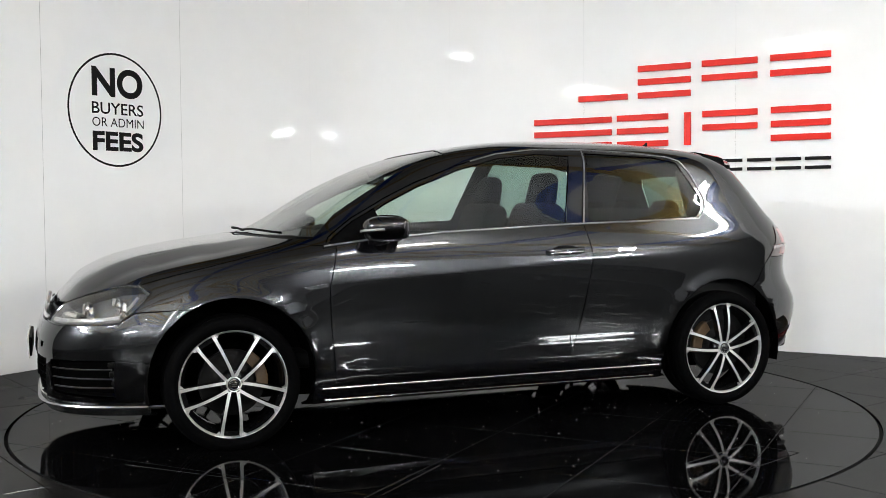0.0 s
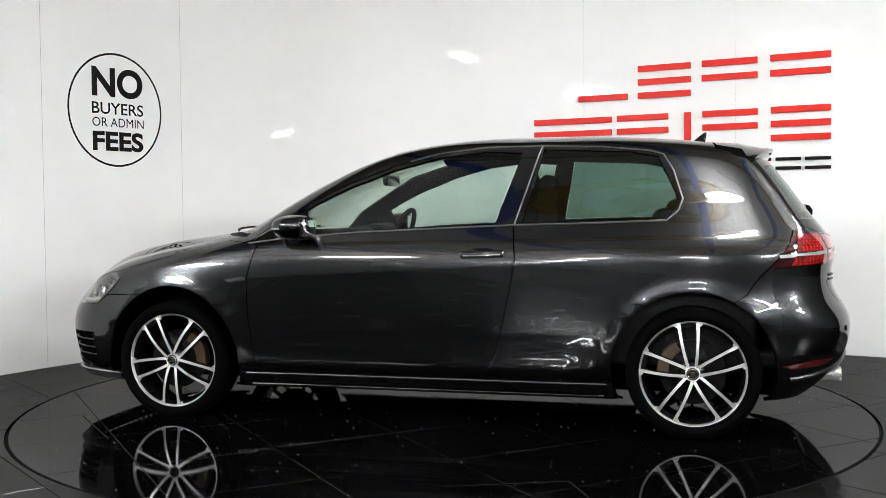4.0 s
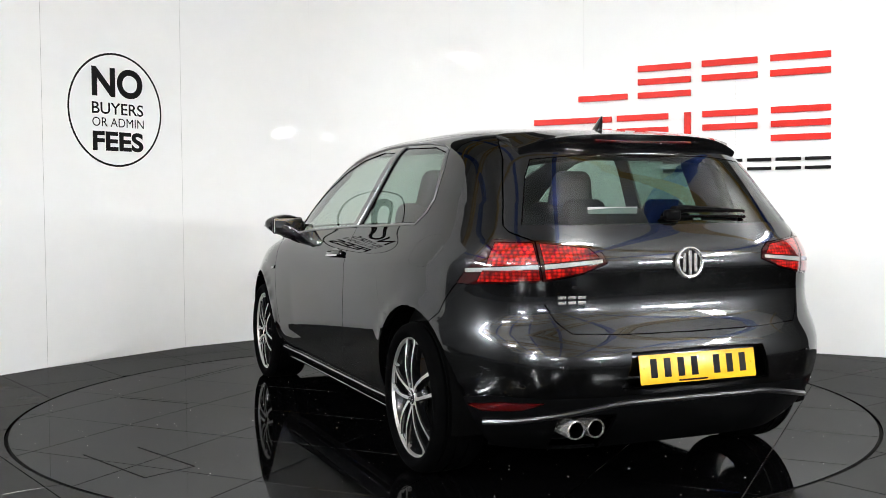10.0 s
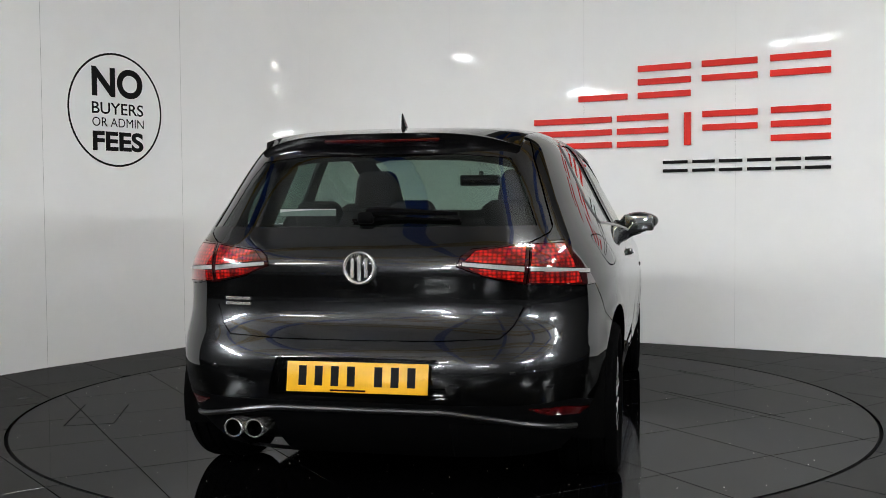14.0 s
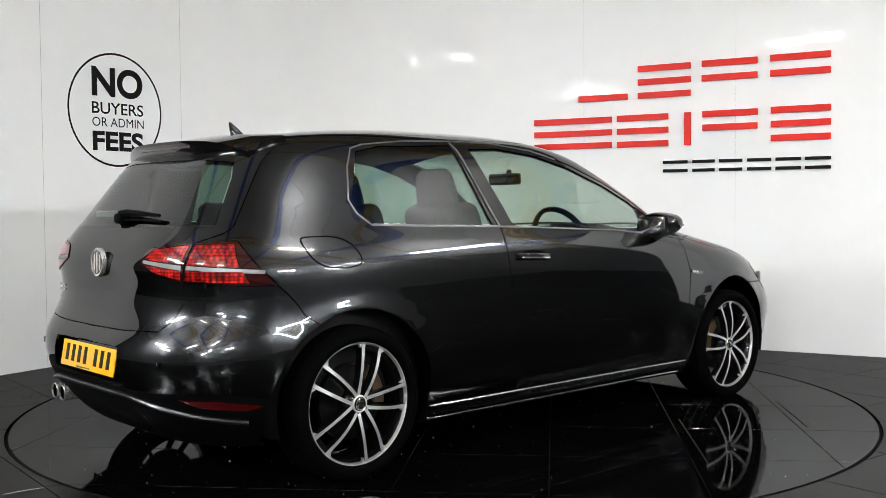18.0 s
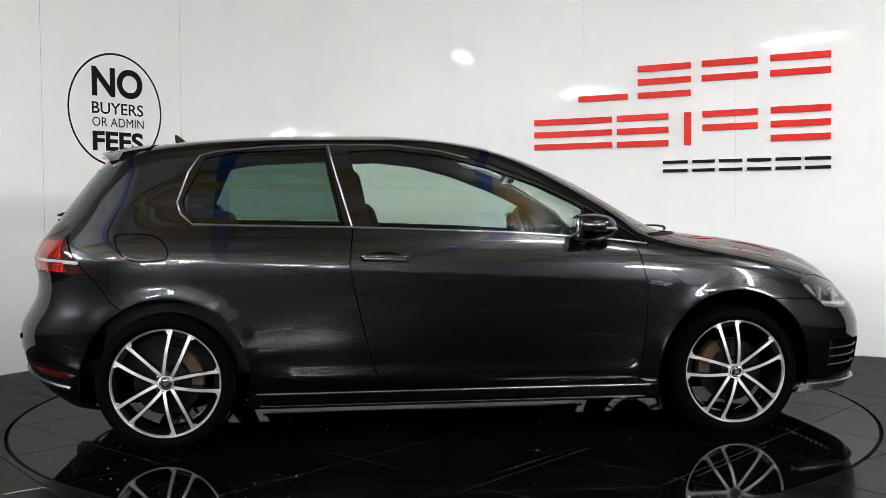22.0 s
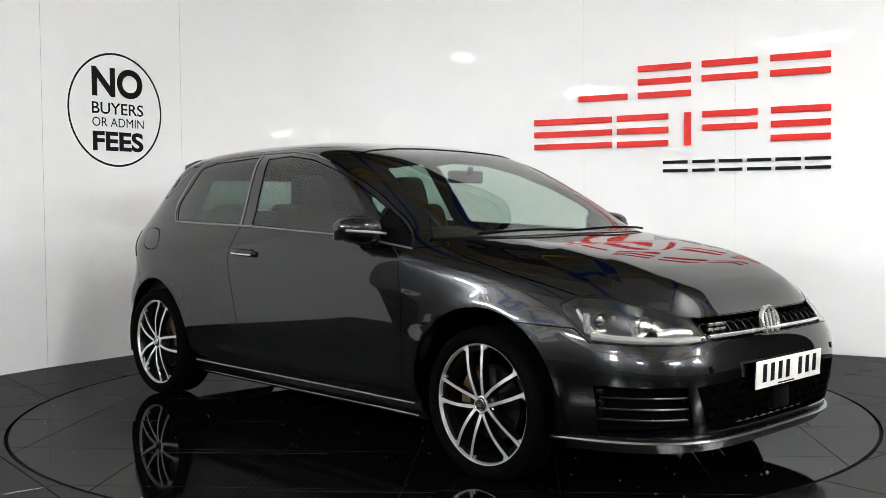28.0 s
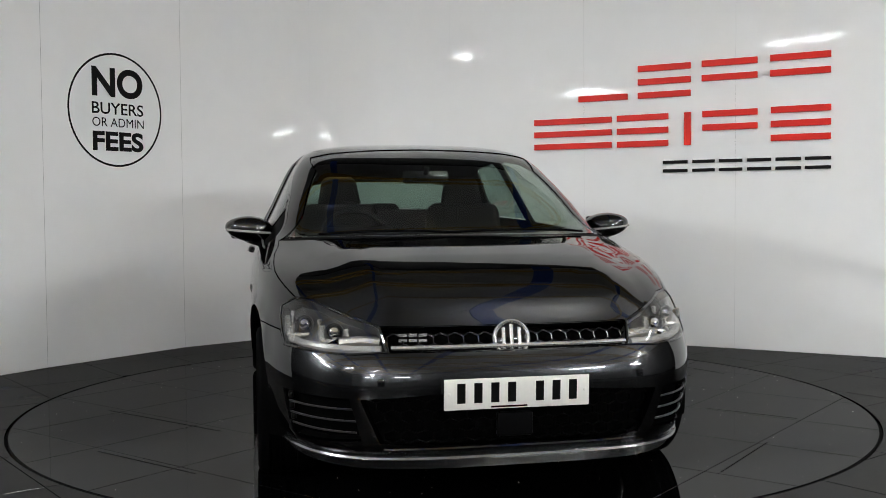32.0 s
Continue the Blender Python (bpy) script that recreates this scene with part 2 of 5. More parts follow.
mp.inputs["Scale"].default_value = (62, 62, 78)
vo.inputs["Scale"].default_value, vo.inputs["Randomness"].default_value = 1.0, 0.25
no.inputs["Scale"].default_value, no.inputs["Detail"].default_value = 11.0, 2
mr.inputs["From Min"].default_value, mr.inputs["From Max"].default_value = 0.15, 0.62
mr.inputs["To Min"].default_value, mr.inputs["To Max"].default_value = 0.62, 0.09
br.inputs["From Min"].default_value, br.inputs["From Max"].default_value = 0.38, 0.66
br.inputs["To Min"].default_value, br.inputs["To Max"].default_value = 0.12, 1.0
mu.operation = "MULTIPLY"
nt.links.new(tc.outputs["Object"], mp.inputs["Vector"])
nt.links.new(mp.outputs[0], vo.inputs["Vector"])
nt.links.new(tc.outputs["Object"], no.inputs["Vector"])
nt.links.new(vo.outputs["Distance"], mr.inputs["Value"])
nt.links.new(no.outputs["Fac"], br.inputs["Value"])
nt.links.new(mr.outputs[0], mu.inputs[0])
nt.links.new(br.outputs[0], mu.inputs[1])
nt.links.new(mu.outputs[0], nt.nodes["Principled BSDF"].inputs["Emission Strength"])
M_GLASS = pane("green_tinted_glass", (0.66, 0.76, 0.70))
M_SCREEN = pane("windscreen_glass", (0.70, 0.78, 0.72))
M_PRIVACY = pane("privacy_glass", (0.30, 0.42, 0.37))
M_REAR_GLASS = pane("rear_screen_glass", (0.24, 0.33, 0.29))
M_LENS = pane("clear_lamp_lens", (0.93, 0.93, 0.92))

def poly_part(name, verts, faces, mat, parent, label="", smooth=False, normals=None):
    """One mesh object under a thing or a part."""
    me = bpy.data.meshes.new(name)
    me.from_pydata([tuple(float(c) for c in v) for v in verts], [], [f for f in faces if len(set(f)) == len(f)])
    me.validate()
    mats = mat if isinstance(mat, (list, tuple)) else [mat]
    for m in mats:
        me.materials.append(m)
    if smooth or normals is not None:
        me.polygons.foreach_set("use_smooth", [True] * len(me.polygons))
    if normals is not None:
        me.normals_split_custom_set_from_vertices([tuple(float(c) for c in n) for n in normals])
    me.update()
    ob = new(name, me)
    ob.parent = parent
    return tagged(ob, label)


def part(name, bm, mat, parent, label="", smooth=True, sharp=35):
    """Links a bmesh as one mesh object under a thing or under a part."""
    me = bpy.data.meshes.new(name)
    bmesh.ops.recalc_face_normals(bm, faces=bm.faces[:])
    if smooth:
        for f in bm.faces:
            f.smooth = True
        for e in bm.edges:
            if len(e.link_faces) == 2 and e.calc_face_angle(0) > radians(sharp):
                e.smooth = False
    bm.to_mesh(me)
    bm.free()
    me.materials.append(mat)
    ob = new(name, me)
    ob.parent = parent
    return tagged(ob, label)


def rounded_box(size, at=(0, 0, 0), r=0.01, seg=2, turn=None):
    bm = bmesh.new()
    bmesh.ops.create_cube(bm, size=1, matrix=Matrix.Diagonal((*size, 1)))
    if r > 0:
        bmesh.ops.bevel(bm, geom=bm.edges[:], offset=r, segments=seg, affect="EDGES", profile=0.5)
    m = Matrix.Translation(at)
    if turn is not None:
        m = m @ turn.to_4x4()
    bmesh.ops.transform(bm, matrix=m, verts=bm.verts)
    return bm


def revolve(profile, segments=48, axis="Y", close=False):
    """A bmesh of a profile of (radius, along) points turned about an axis."""
    bm = bmesh.new()
    rings = []
    for k in range(segments):
        a = 2 * math.pi * k / segments
        ca, sa = math.cos(a), math.sin(a)
        if axis == "Y":
            rings.append([bm.verts.new((r * ca, h, r * sa)) for r, h in profile])
        elif axis == "X":
            rings.append([bm.verts.new((h, r * ca, r * sa)) for r, h in profile])
        else:
            rings.append([bm.verts.new((r * ca, r * sa, h)) for r, h in profile])
    n = len(profile)
    for k in range(segments):
        p, q = rings[k], rings[(k + 1) % segments]
        for i in range(n if close else n - 1):
            j = (i + 1) % n
            bm.faces.new((p[i], p[j], q[j], q[i]))
    bmesh.ops.remove_doubles(bm, verts=bm.verts[:], dist=1e-6)
    return bm


def tube(points, radius, seg=8, flat=1.0):
    """A rod along a line of points."""
    bm = bmesh.new()
    pts = [Vector(p) for p in points]
    rings = []
    for i, p in enumerate(pts):
        d = (pts[min(i + 1, len(pts) - 1)] - pts[max(i - 1, 0)]).normalized()
        up = Vector((0, 0, 1)) if abs(d.z) < 0.9 else Vector((0, 1, 0))
        a = d.cross(up).normalized()
        b = a.cross(d)
        r = radius[i] if isinstance(radius, (list, tuple)) else radius
        rings.append([bm.verts.new(p + a * r * math.cos(2 * math.pi * k / seg) + b * r * flat * math.sin(2 * math.pi * k / seg)) for k in range(seg)])
    for p, q in zip(rings, rings[1:]):
        for k in range(seg):
            bm.faces.new((p[k], p[(k + 1) % seg], q[(k + 1) % seg], q[k]))
    bm.faces.new(rings[0][::-1])
    bm.faces.new(rings[-1])
    return bm


# ---- the skin is cut into its panels on a flat chart of (s, v) ----
def chart(p):
    """Chart place of a point given as (x, z) on the flank, or as (x, y, z)."""
    if len(p) == 2:
        return (s_of_x(p[0], p[1]), float(v_of_z(p[1])))
    x, y, z = p
    v = float(v_of_z(z))
    zz, xf, w, xr, nf, nr, cf, cr = level(v)
    if x > cf:
        return (math.atan2(y / w, (x - cf) / (xf - cf)) * 2 / math.pi, v)
    if x < cr:
        c = (x - cr) / (xr - cr)
        w = w * (1 - float(np.interp(z, [0.3, 0.6, 0.95, 1.1], [0.0, 0.0, 0.055, 0.070])) * min(c, 1) ** 2)
        return (3 - math.atan2(y / w, c) * 2 / math.pi, v)
    return (1 + (cf - x) / (cf - cr), v)


def outline(points, steps=5):
    """A closed line on the chart; each side is split evenly in space."""
    out = []
    for a, b in zip(points, points[1:] + points[:1]):
        if len(a) != len(b):
            out.append(chart(a))
            continue
        n = steps
        for k in range(n):
            t = k / n
            out.append(chart(tuple(i + (j - i) * t for i, j in zip(a, b))))
    return out


def arc_points(cx, cz, r, a0, a1, n=28):
    return [(cx + r * math.cos(radians(a0 + (a1 - a0) * k / n)), cz + r * math.sin(radians(a0 + (a1 - a0) * k / n))) for k in range(n + 1)]


def inside(poly, p):
    x, y = p
    hit = False
    for (x0, y0), (x1, y1) in zip(poly, poly[1:] + poly[:1]):
        if (y0 > y) != (y1 > y) and x < (x1 - x0) * (y - y0) / (y1 - y0) + x0:
            hit = not hit
    return hit


NS, NV = 96, 100
S_LINES = [3 * k / NS for k in range(NS + 1)]
V_TOP = len(LV) - 1.001
V_LINES = [V_TOP * k / NV for k in range(NV + 1)]


def split_convex(piece, p, n):
    d = [(q[0] - p[0]) * n[0] + (q[1] - p[1]) * n[1] for q in piece]
    if min(d) > -1e-7 or max(d) < 1e-7:
        return [piece]
    a, b = [], []
    for i, q in enumerate(piece):
        j = (i + 1) % len(piece)
        if d[i] >= -1e-9:
            a.append(q)
        if d[i] <= 1e-9:
            b.append(q)
        if (d[i] > 1e-9 and d[j] < -1e-9) or (d[i] < -1e-9 and d[j] > 1e-9):
            t = d[i] / (d[i] - d[j])
            m = (q[0] + (piece[j][0] - q[0]) * t, q[1] + (piece[j][1] - q[1]) * t)
            a.append(m)
            b.append(m)
    return [x for x in (a, b) if len(x) > 2]


def cut_chart(polys):
    cells = {}
    for i in range(NS):
        for j in range(NV):
            cells[i, j] = [[(S_LINES[i], V_LINES[j]), (S_LINES[i + 1], V_LINES[j]), (S_LINES[i + 1], V_LINES[j + 1]), (S_LINES[i], V_LINES[j + 1])]]
    for poly in polys:
        for p, q in zip(poly, poly[1:] + poly[:1]):
            dx, dy = q[0] - p[0], q[1] - p[1]
            if dx * dx + dy * dy < 1e-12:
                continue
            n = (-dy, dx)
            i0, i1 = sorted((int(p[0] / 3 * NS), int(q[0] / 3 * NS)))
            j0, j1 = sorted((int(p[1] / V_TOP * NV), int(q[1] / V_TOP * NV)))
            lo = (min(p[0], q[0]) - 1e-6, min(p[1], q[1]) - 1e-6)
            hi = (max(p[0], q[0]) + 1e-6, max(p[1], q[1]) + 1e-6)
            for i in range(max(i0 - 1, 0), min(i1 + 2, NS)):
                for j in range(max(j0 - 1, 0), min(j1 + 2, NV)):
                    done = []
                    for piece in cells[i, j]:
                        if min(a for a, b in piece) > hi[0] or max(a for a, b in piece) < lo[0] or min(b for a, b in piece) > hi[1] or max(b for a, b in piece) < lo[1]:
                            done.append(piece)
                        else:
                            done += split_convex(piece, p, n)
                    cells[i, j] = done
    # close the seams where one piece has a corner on its neighbour's side
    for (i, j), pieces in list(cells.items()):
        near = [cells.get((i + a, j + b), []) for a in (-1, 0, 1) for b in (-1, 0, 1)]
        if all(len(c) < 2 for c in near):
            continue
        corners = {(round(a, 7), round(b, 7)) for c in near for piece in c for a, b in piece}
        mended = []
        for piece in pieces:
            out = []
            for p, q in zip(piece, piece[1:] + piece[:1]):
                p, q = (round(p[0], 7), round(p[1], 7)), (round(q[0], 7), round(q[1], 7))
                out.append(p)
                dx, dy = q[0] - p[0], q[1] - p[1]
                ll = dx * dx + dy * dy
                if ll < 1e-12:
                    continue
                on = []
                for c in corners:
                    t = ((c[0] - p[0]) * dx + (c[1] - p[1]) * dy) / ll
                    if 1e-5 < t < 1 - 1e-5 and abs((c[0] - p[0]) * dy - (c[1] - p[1]) * dx) < 2e-6 * math.sqrt(ll):
                        on.append((t, c))
                out += [c for t, c in sorted(on)]
            mended.append(out)
        cells[i, j] = mended
    return [piece for c in cells.values() for piece in c]


def skin_normals(sv):
    s, v = sv[:, 0], sv[:, 1]
    e = 2e-4
    ds = body_point(np.minimum(s + e, 3), v) - body_point(np.maximum(s - e, 0), v)
    dv = body_point(s, np.minimum(v + e * 60, V_TOP)) - body_point(s, np.maximum(v - e * 60, 0))
    n = np.cross(ds, dv)
    n /= np.maximum(np.linalg.norm(n, axis=1), 1e-12)[:, None]
    n[v > V_TOP - 0.3] = (0, 0, 1)
    return n


def skin_panel(name, pieces, mat, parent, label="", sides=(1,), sink=0.0, gap=0.0026, lip=0.014, whole=False):
    """Panels from chart pieces: with a gap round them and a lip turned in. whole: both halves in one mesh."""
    index, sv, faces = {}, [], []
    for piece in pieces:
        f = []
        for p in piece:
            k = (round(p[0], 5), round(p[1], 5))
            if k not in index:
                index[k] = len(sv)
                sv.append(p)
            if not f or f[-1] != index[k]:
                f.append(index[k])
        if f[0] == f[-1]:
            f.pop()
        if len(f) > 2:
            faces.append(f)
    sv = np.array(sv)
    pos, nor = body_point(sv[:, 0], sv[:, 1]), skin_normals(sv)
    use = {}
    for f in faces:
        for a, b in zip(f, f[1:] + f[:1]):
            use[a, b] = use.get((a, b), 0) + 1
    border = [(a, b) for a, b in use if (b, a) not in use]
    mid = (sv[:, 0] < 1e-5) | (sv[:, 0] > 3 - 1e-5) | (sv[:, 1] > V_TOP - 1e-4)
    border = [(a, b) for a, b in border if not (mid[a] and mid[b])]
    shift = np.zeros_like(pos)
    for a, b in border:
        e = pos[b] - pos[a]
        d = np.cross(nor[a], e)
        d /= max(np.linalg.norm(d), 1e-9)
        shift[a] += d
        shift[b] += d
    ln = np.linalg.norm(shift, axis=1)
    on = ln > 1e-6
    pos[on] += shift[on] / ln[on, None] * gap
    pos = pos - nor * sink
    if not np.all(np.isfinite(pos)):
        pos = np.nan_to_num(pos)
    verts, norms, fs = list(pos), list(nor), [list(f) for f in faces]
    if lip:
        for a, b in border:
            d = -(shift[a] + shift[b])
            d = d / max(np.linalg.norm(d), 1e-9)
            k = len(verts)
            verts += [pos[a], pos[b], pos[b] - nor[b] * lip, pos[a] - nor[a] * lip]
            norms += [d, d, d, d]
            fs.append([k + 1, k, k + 3, k + 2])
    verts, norms = np.array(verts), np.array(norms)
    made = []
    left = []
    for f in fs:
        p = verts[f]
        q = np.roll(p, -1, axis=0)
        area = np.cross(p, q).sum(axis=0)
        left.append(f[::-1] if np.dot(area, norms[f].mean(axis=0)) < 0 else f)
    m = np.array([1, -1, 1])
    if whole:
        n = len(verts)
        index = {}
        allv, alln = np.concatenate([verts, verts * m]), np.concatenate([norms, norms * m])
        alln[np.abs(allv[:, 1]) < 1e-4, 1] = 0
        return poly_part(name, allv, left + [[i + n for i in f[::-1]] for f in left], mat, parent, label, normals=alln)
    for side in sides:
        if side > 0:
            made.append(poly_part(name, verts, left, mat, parent, label, normals=norms))
        else:
            made.append(poly_part(name, verts * m, [f[::-1] for f in left], mat, parent, label, normals=norms * m))
    return made


def rounded_loop(pts, times=3):
    """A closed line with its corners cut round."""
    for _ in range(times):
        pts = [tuple(i + (j - i) * f for i, j in zip(a, b)) for a, b in zip(pts, pts[1:] + pts[:1]) for f in (0.25, 0.75)]
    return pts


HEADLAMP = [(1.66, .79, .712), (1.70, .742, .741), (1.79, .68, .738), (1.92, .59, .70), (2.017, .465, .657), (2.088, .438, .577), (2.045, .575, .568), (1.93, .705, .572), (1.80, .786, .580), (1.74, .792, .624), (1.69, .796, .67)]
TAIL_OUT = [(-1.645, .802, .797), (-1.735, .69, .958), (-1.862, .588, .951), (-1.925, .588, .806), (-1.72, .775, .793)]
TAIL_IN = [(-1.862, .588, .951), (-1.945, .40, .930), (-1.959, .362, .905), (-1.973, .350, .870), (-1.968, .45, .832), (-1.94, .545, .812), (-1.925, .588, .806)]
DLO = [(.893, .892), (.831, .904), (.647, .927), (.288, .957), (-.296, .983), (-.497, .990), (-.85, .998), (-1.194, 1.009), (-1.249, 1.057), (-1.268, 1.111), (-1.225, 1.247), (-1.176, 1.317), (-1.106, 1.335), (-.88, 1.357), (-.58, 1.368),
       (-.308, 1.366), (-.077, 1.34), (.153, 1.286), (.382, 1.206), (.554, 1.127), (.727, 1.033), (.858, .943)]
DOOR_GLASS = [(-.38, .997), (-.492, 1.335), (-.306, 1.344), (-.077, 1.319), (.152, 1.266), (.38, 1.185), (.552, 1.104), (.607, 1.071), (.577, .944), (.26, .969)]
SAIL = [(.585, .945), (.615, 1.078), (.727, 1.018), (.848, .935), (.86, .905), (.647, .938)]
QUARTER_GLASS = [(-.519, 1.003), (-.602, 1.350), (-1.02, 1.332), (-1.152, 1.307), (-1.192, 1.231), (-1.243, 1.123), (-1.231, 1.068), (-1.179, 1.018)]
REFLECTOR = [(-1.72, .795, .345), (-1.85, .72, .368), (-1.975, .610, .372), (-1.92, .665, .343), (-1.77, .768, .325)]
FOG_VENT = [(1.83, .80, .42), (2.094, .585, .415), (2.098, .544, .27), (1.84, .765, .245)]
LOW_GRILLE = [(2.163, 0, .43), (2.16, .28, .43), (2.115, .545, .415), (2.117, .478, .262), (2.143, .262, .243), (2.146, 0, .241)]
GRILLE = [(2.12, 0, .575), (2.083, .436, .580), (2.02, .460, .655), (2.05, 0, .654)]
SPLITTER = [(2.13, 0, .205), (2.10, .40, .205), (1.95, .68, .215), (1.80, .775, .225), (1.62, .235), (1.62, .166), (1.80, .77, .166), (2.09, 0, .166)]
FUEL = rounded_loop([(-1.545, .955), (-1.515, .973), (-1.345, .968), (-1.285, .888), (-1.310, .845), (-1.490, .848)])
REAR_GLASS = [(-1.897, 0, 1.010), (-1.86, .40, 1.010), (-1.78, .600, 1.012), (-1.675, .53, 1.205), (-1.64, .49, 1.262), (-1.70, .3, 1.278), (-1.71, 0, 1.280)]
REAR_BLADE = [(-1.78, .600, 1.012), (-1.735, .652, 1.010), (-1.565, .570, 1.265), (-1.49, .56, 1.335), (-1.60, .3, 1.362), (-1.61, 0, 1.365), (-1.71, 0, 1.280), (-1.70, .3, 1.278), (-1.64, .49, 1.262), (-1.675, .53, 1.205)]
GATE = [(-2.033, 0, .609), (-2.027, .29, .611), (-1.988, .505, .62), (-1.955, .549, .66), (-1.932, .582, .72), (-1.925, .588, .806), (-1.862, .588, .951), (-1.765, .64, .985), (-1.735, .652, 1.010), (-1.565, .570, 1.265), (-1.49, .56, 1.335), (-1.60, .3, 1.362), (-1.61, 0, 1.365)]
SCREEN = [(1.09, 0, .957), (1.07, .40, .953), (.95, .61, .956), (.868, .70, .952), (.758, .625, 1.047), (.396, .545, 1.263), (.166, .56, 1.335), (.174, .452, 1.357), (.14, .25, 1.376), (.10, 0, 1.384)]
COWL = [(1.13, 0, .941), (1.07, .42, .937), (.95, .64, .937), (.88, .725, .935), (.868, .70, .952), (.95, .61, .956), (1.07, .40, .953), (1.09, 0, .957)]
BONNET = [(2.05, 0, .656), (2.04, .35, .657), (2.018, .462, .658), (1.92, .59, .702), (1.79, .68, .74), (1.70, .742, .745), (1.38, .79, .822), (1.105, .77, .883), (.98, .74, .915), (.88, .725, .935), (.95, .64, .937), (1.07, .42, .937), (1.13, 0, .941)]
ROOF = [(.10, 0, 1.386), (.14, .25, 1.378), (.174, .452, 1.359), (.02, .535, 1.375), (-.35, 1.392), (-.6, 1.396), (-.9, 1.390), (-1.2, 1.378), (-1.42, 1.354), (-1.49, .56, 1.337), (-1.60, .3, 1.364), (-1.61, 0, 1.367)]
DOOR = [(.835, .893), (.849, .83), (.876, .72), (.873, .554), (.851, .36), (.843, .29), (.262, .274), (-.289, .265), (-.344, .284), (-.386, .34), (-.428, .491), (-.483, .739), (-.497, .835), (-.480, .985), (-.296, .983), (.288, .957), (.647, .927), (.831, .904)]
SILL = [(.945, .252), (-.955, .252), (-.955, .166), (.945, .166)]
BUMPER_F = [(2.12, 0, .573), (2.085, .440, .575), (2.045, .578, .566), (1.93, .708, .569), (1.80, .79, .577), (1.735, .80, .626), (1.46, .638), (1.46, .166), (1.80, .76, .166), (2.09, 0, .166)]
BUMPER_R = [(-1.645, .802, .795), (-1.72, .775, .791), (-1.925, .588, .804), (-1.932, .582, .72), (-1.955, .549, .66), (-1.988, .505, .62), (-2.027, .29, .611), (-2.033, 0, .609), (-2.07, 0, .398), (-1.99, .60, .392), (-1.83, .755, .395), (-1.62, .83, .36), (-1.45, .36), (-1.45, .6), (-1.555, .675)]
DIFFUSER = [(-2.07, 0, .396), (-1.99, .60, .390), (-1.83, .755, .393), (-1.62, .83, .358), (-1.45, .358), (-1.45, .166), (-1.75, .70, .166), (-1.86, 0, .166)]
FENDER = [(.835, .893), (.849, .83), (.876, .72), (.873, .554), (.851, .36), (.843, .29), (.843, .25), (.945, .25), (1.40, .25), (1.60, .60), (1.95, .70, .57), (1.93, .65, .72), (1.70, .742, .745), (1.38, .79, .822), (1.105, .77, .883), (.98, .74, .915), (.895, .905)]

GLOW_OUT_HI = [(-1.785, .712, .945), (-1.858, .596, .944), (-1.900, .596, .870), (-1.775, .745, .860)]
GLOW_OUT_LO = [(-1.765, .752, .845), (-1.904, .596, .850), (-1.920, .596, .813), (-1.745, .765, .802)]
BAR_OUT = [(-1.685, .785, .850), (-1.902, .596, .868), (-1.906, .596, .852), (-1.690, .788, .836)]
GLOW_IN_HI = [(-1.872, .575, .943), (-1.943, .41, .922), (-1.963, .378, .888), (-1.91, .575, .872)]
GLOW_IN_LO = [(-1.913, .575, .848), (-1.966, .385, .866), (-1.966, .44, .840), (-1.925, .575, .815)]
BAR_IN = [(-1.909, .575, .868), (-1.967, .368, .884), (-1.969, .368, .872), (-1.912, .575, .851)]
PLATE_RECESS = [(-2.075, 0, .412), (-2.072, .335, .415), (-2.068, .295, .548), (-2.07, 0, .552)]
NOTCH = [(-2.03, .335, .318), (-2.00, .56, .318), (-1.93, .56, .166), (-1.93, .335, .166)]
REGIONS = [("notch", NOTCH), ("glow_out_hi", GLOW_OUT_HI), ("glow_out_lo", GLOW_OUT_LO), ("bar_out", BAR_OUT), ("glow_in_hi", GLOW_IN_HI), ("glow_in_lo", GLOW_IN_LO), ("bar_in", BAR_IN), ("recess", PLATE_RECESS),
           ("arch_front", arc_points(1.315, .31, .372, -40, 220)), ("arch_rear", arc_points(-1.315, .31, .372, -40, 220)),
           ("headlamp", HEADLAMP), ("tail_out", TAIL_OUT), ("tail_in", TAIL_IN), ("reflector", REFLECTOR), ("fog", FOG_VENT), ("low_grille", LOW_GRILLE), ("grille", GRILLE),
           ("splitter", SPLITTER), ("door_glass", DOOR_GLASS), ("sail", SAIL), ("quarter_glass", QUARTER_GLASS), ("window_trim", DLO), ("fuel", FUEL), ("rear_glass", REAR_GLASS),
           ("rear_blade", REAR_BLADE), ("gate", GATE), ("screen", SCREEN), ("cowl", COWL), ("bonnet", BONNET), ("roof", ROOF), ("door", DOOR), ("sill", SILL), ("bumper_f", BUMPER_F),
           ("bumper_r", BUMPER_R), ("diffuser", DIFFUSER), ("fender", FENDER)]
CURVES = {name: outline(pts, 1 if name.startswith(("arch", "fuel")) else 5) for name, pts in REGIONS}
SHEET = {}
FLANK_LINE = outline([(1.3 - 0.1 * k, 0.808 - 0.058 * (1.76 - 0.1 * k)) for k in range(31)], 2)[:-2]
for piece in cut_chart(list(CURVES.values()) + [FLANK_LINE + FLANK_LINE[-2:0:-1]]):
    c = (sum(p[0] for p in piece) / len(piece), sum(p[1] for p in piece) / len(piece))
    where = "side"
    for name, pts in REGIONS:
        if inside(CURVES[name], c):
            where = name
            break
    SHEET.setdefault(where, []).append(piece)

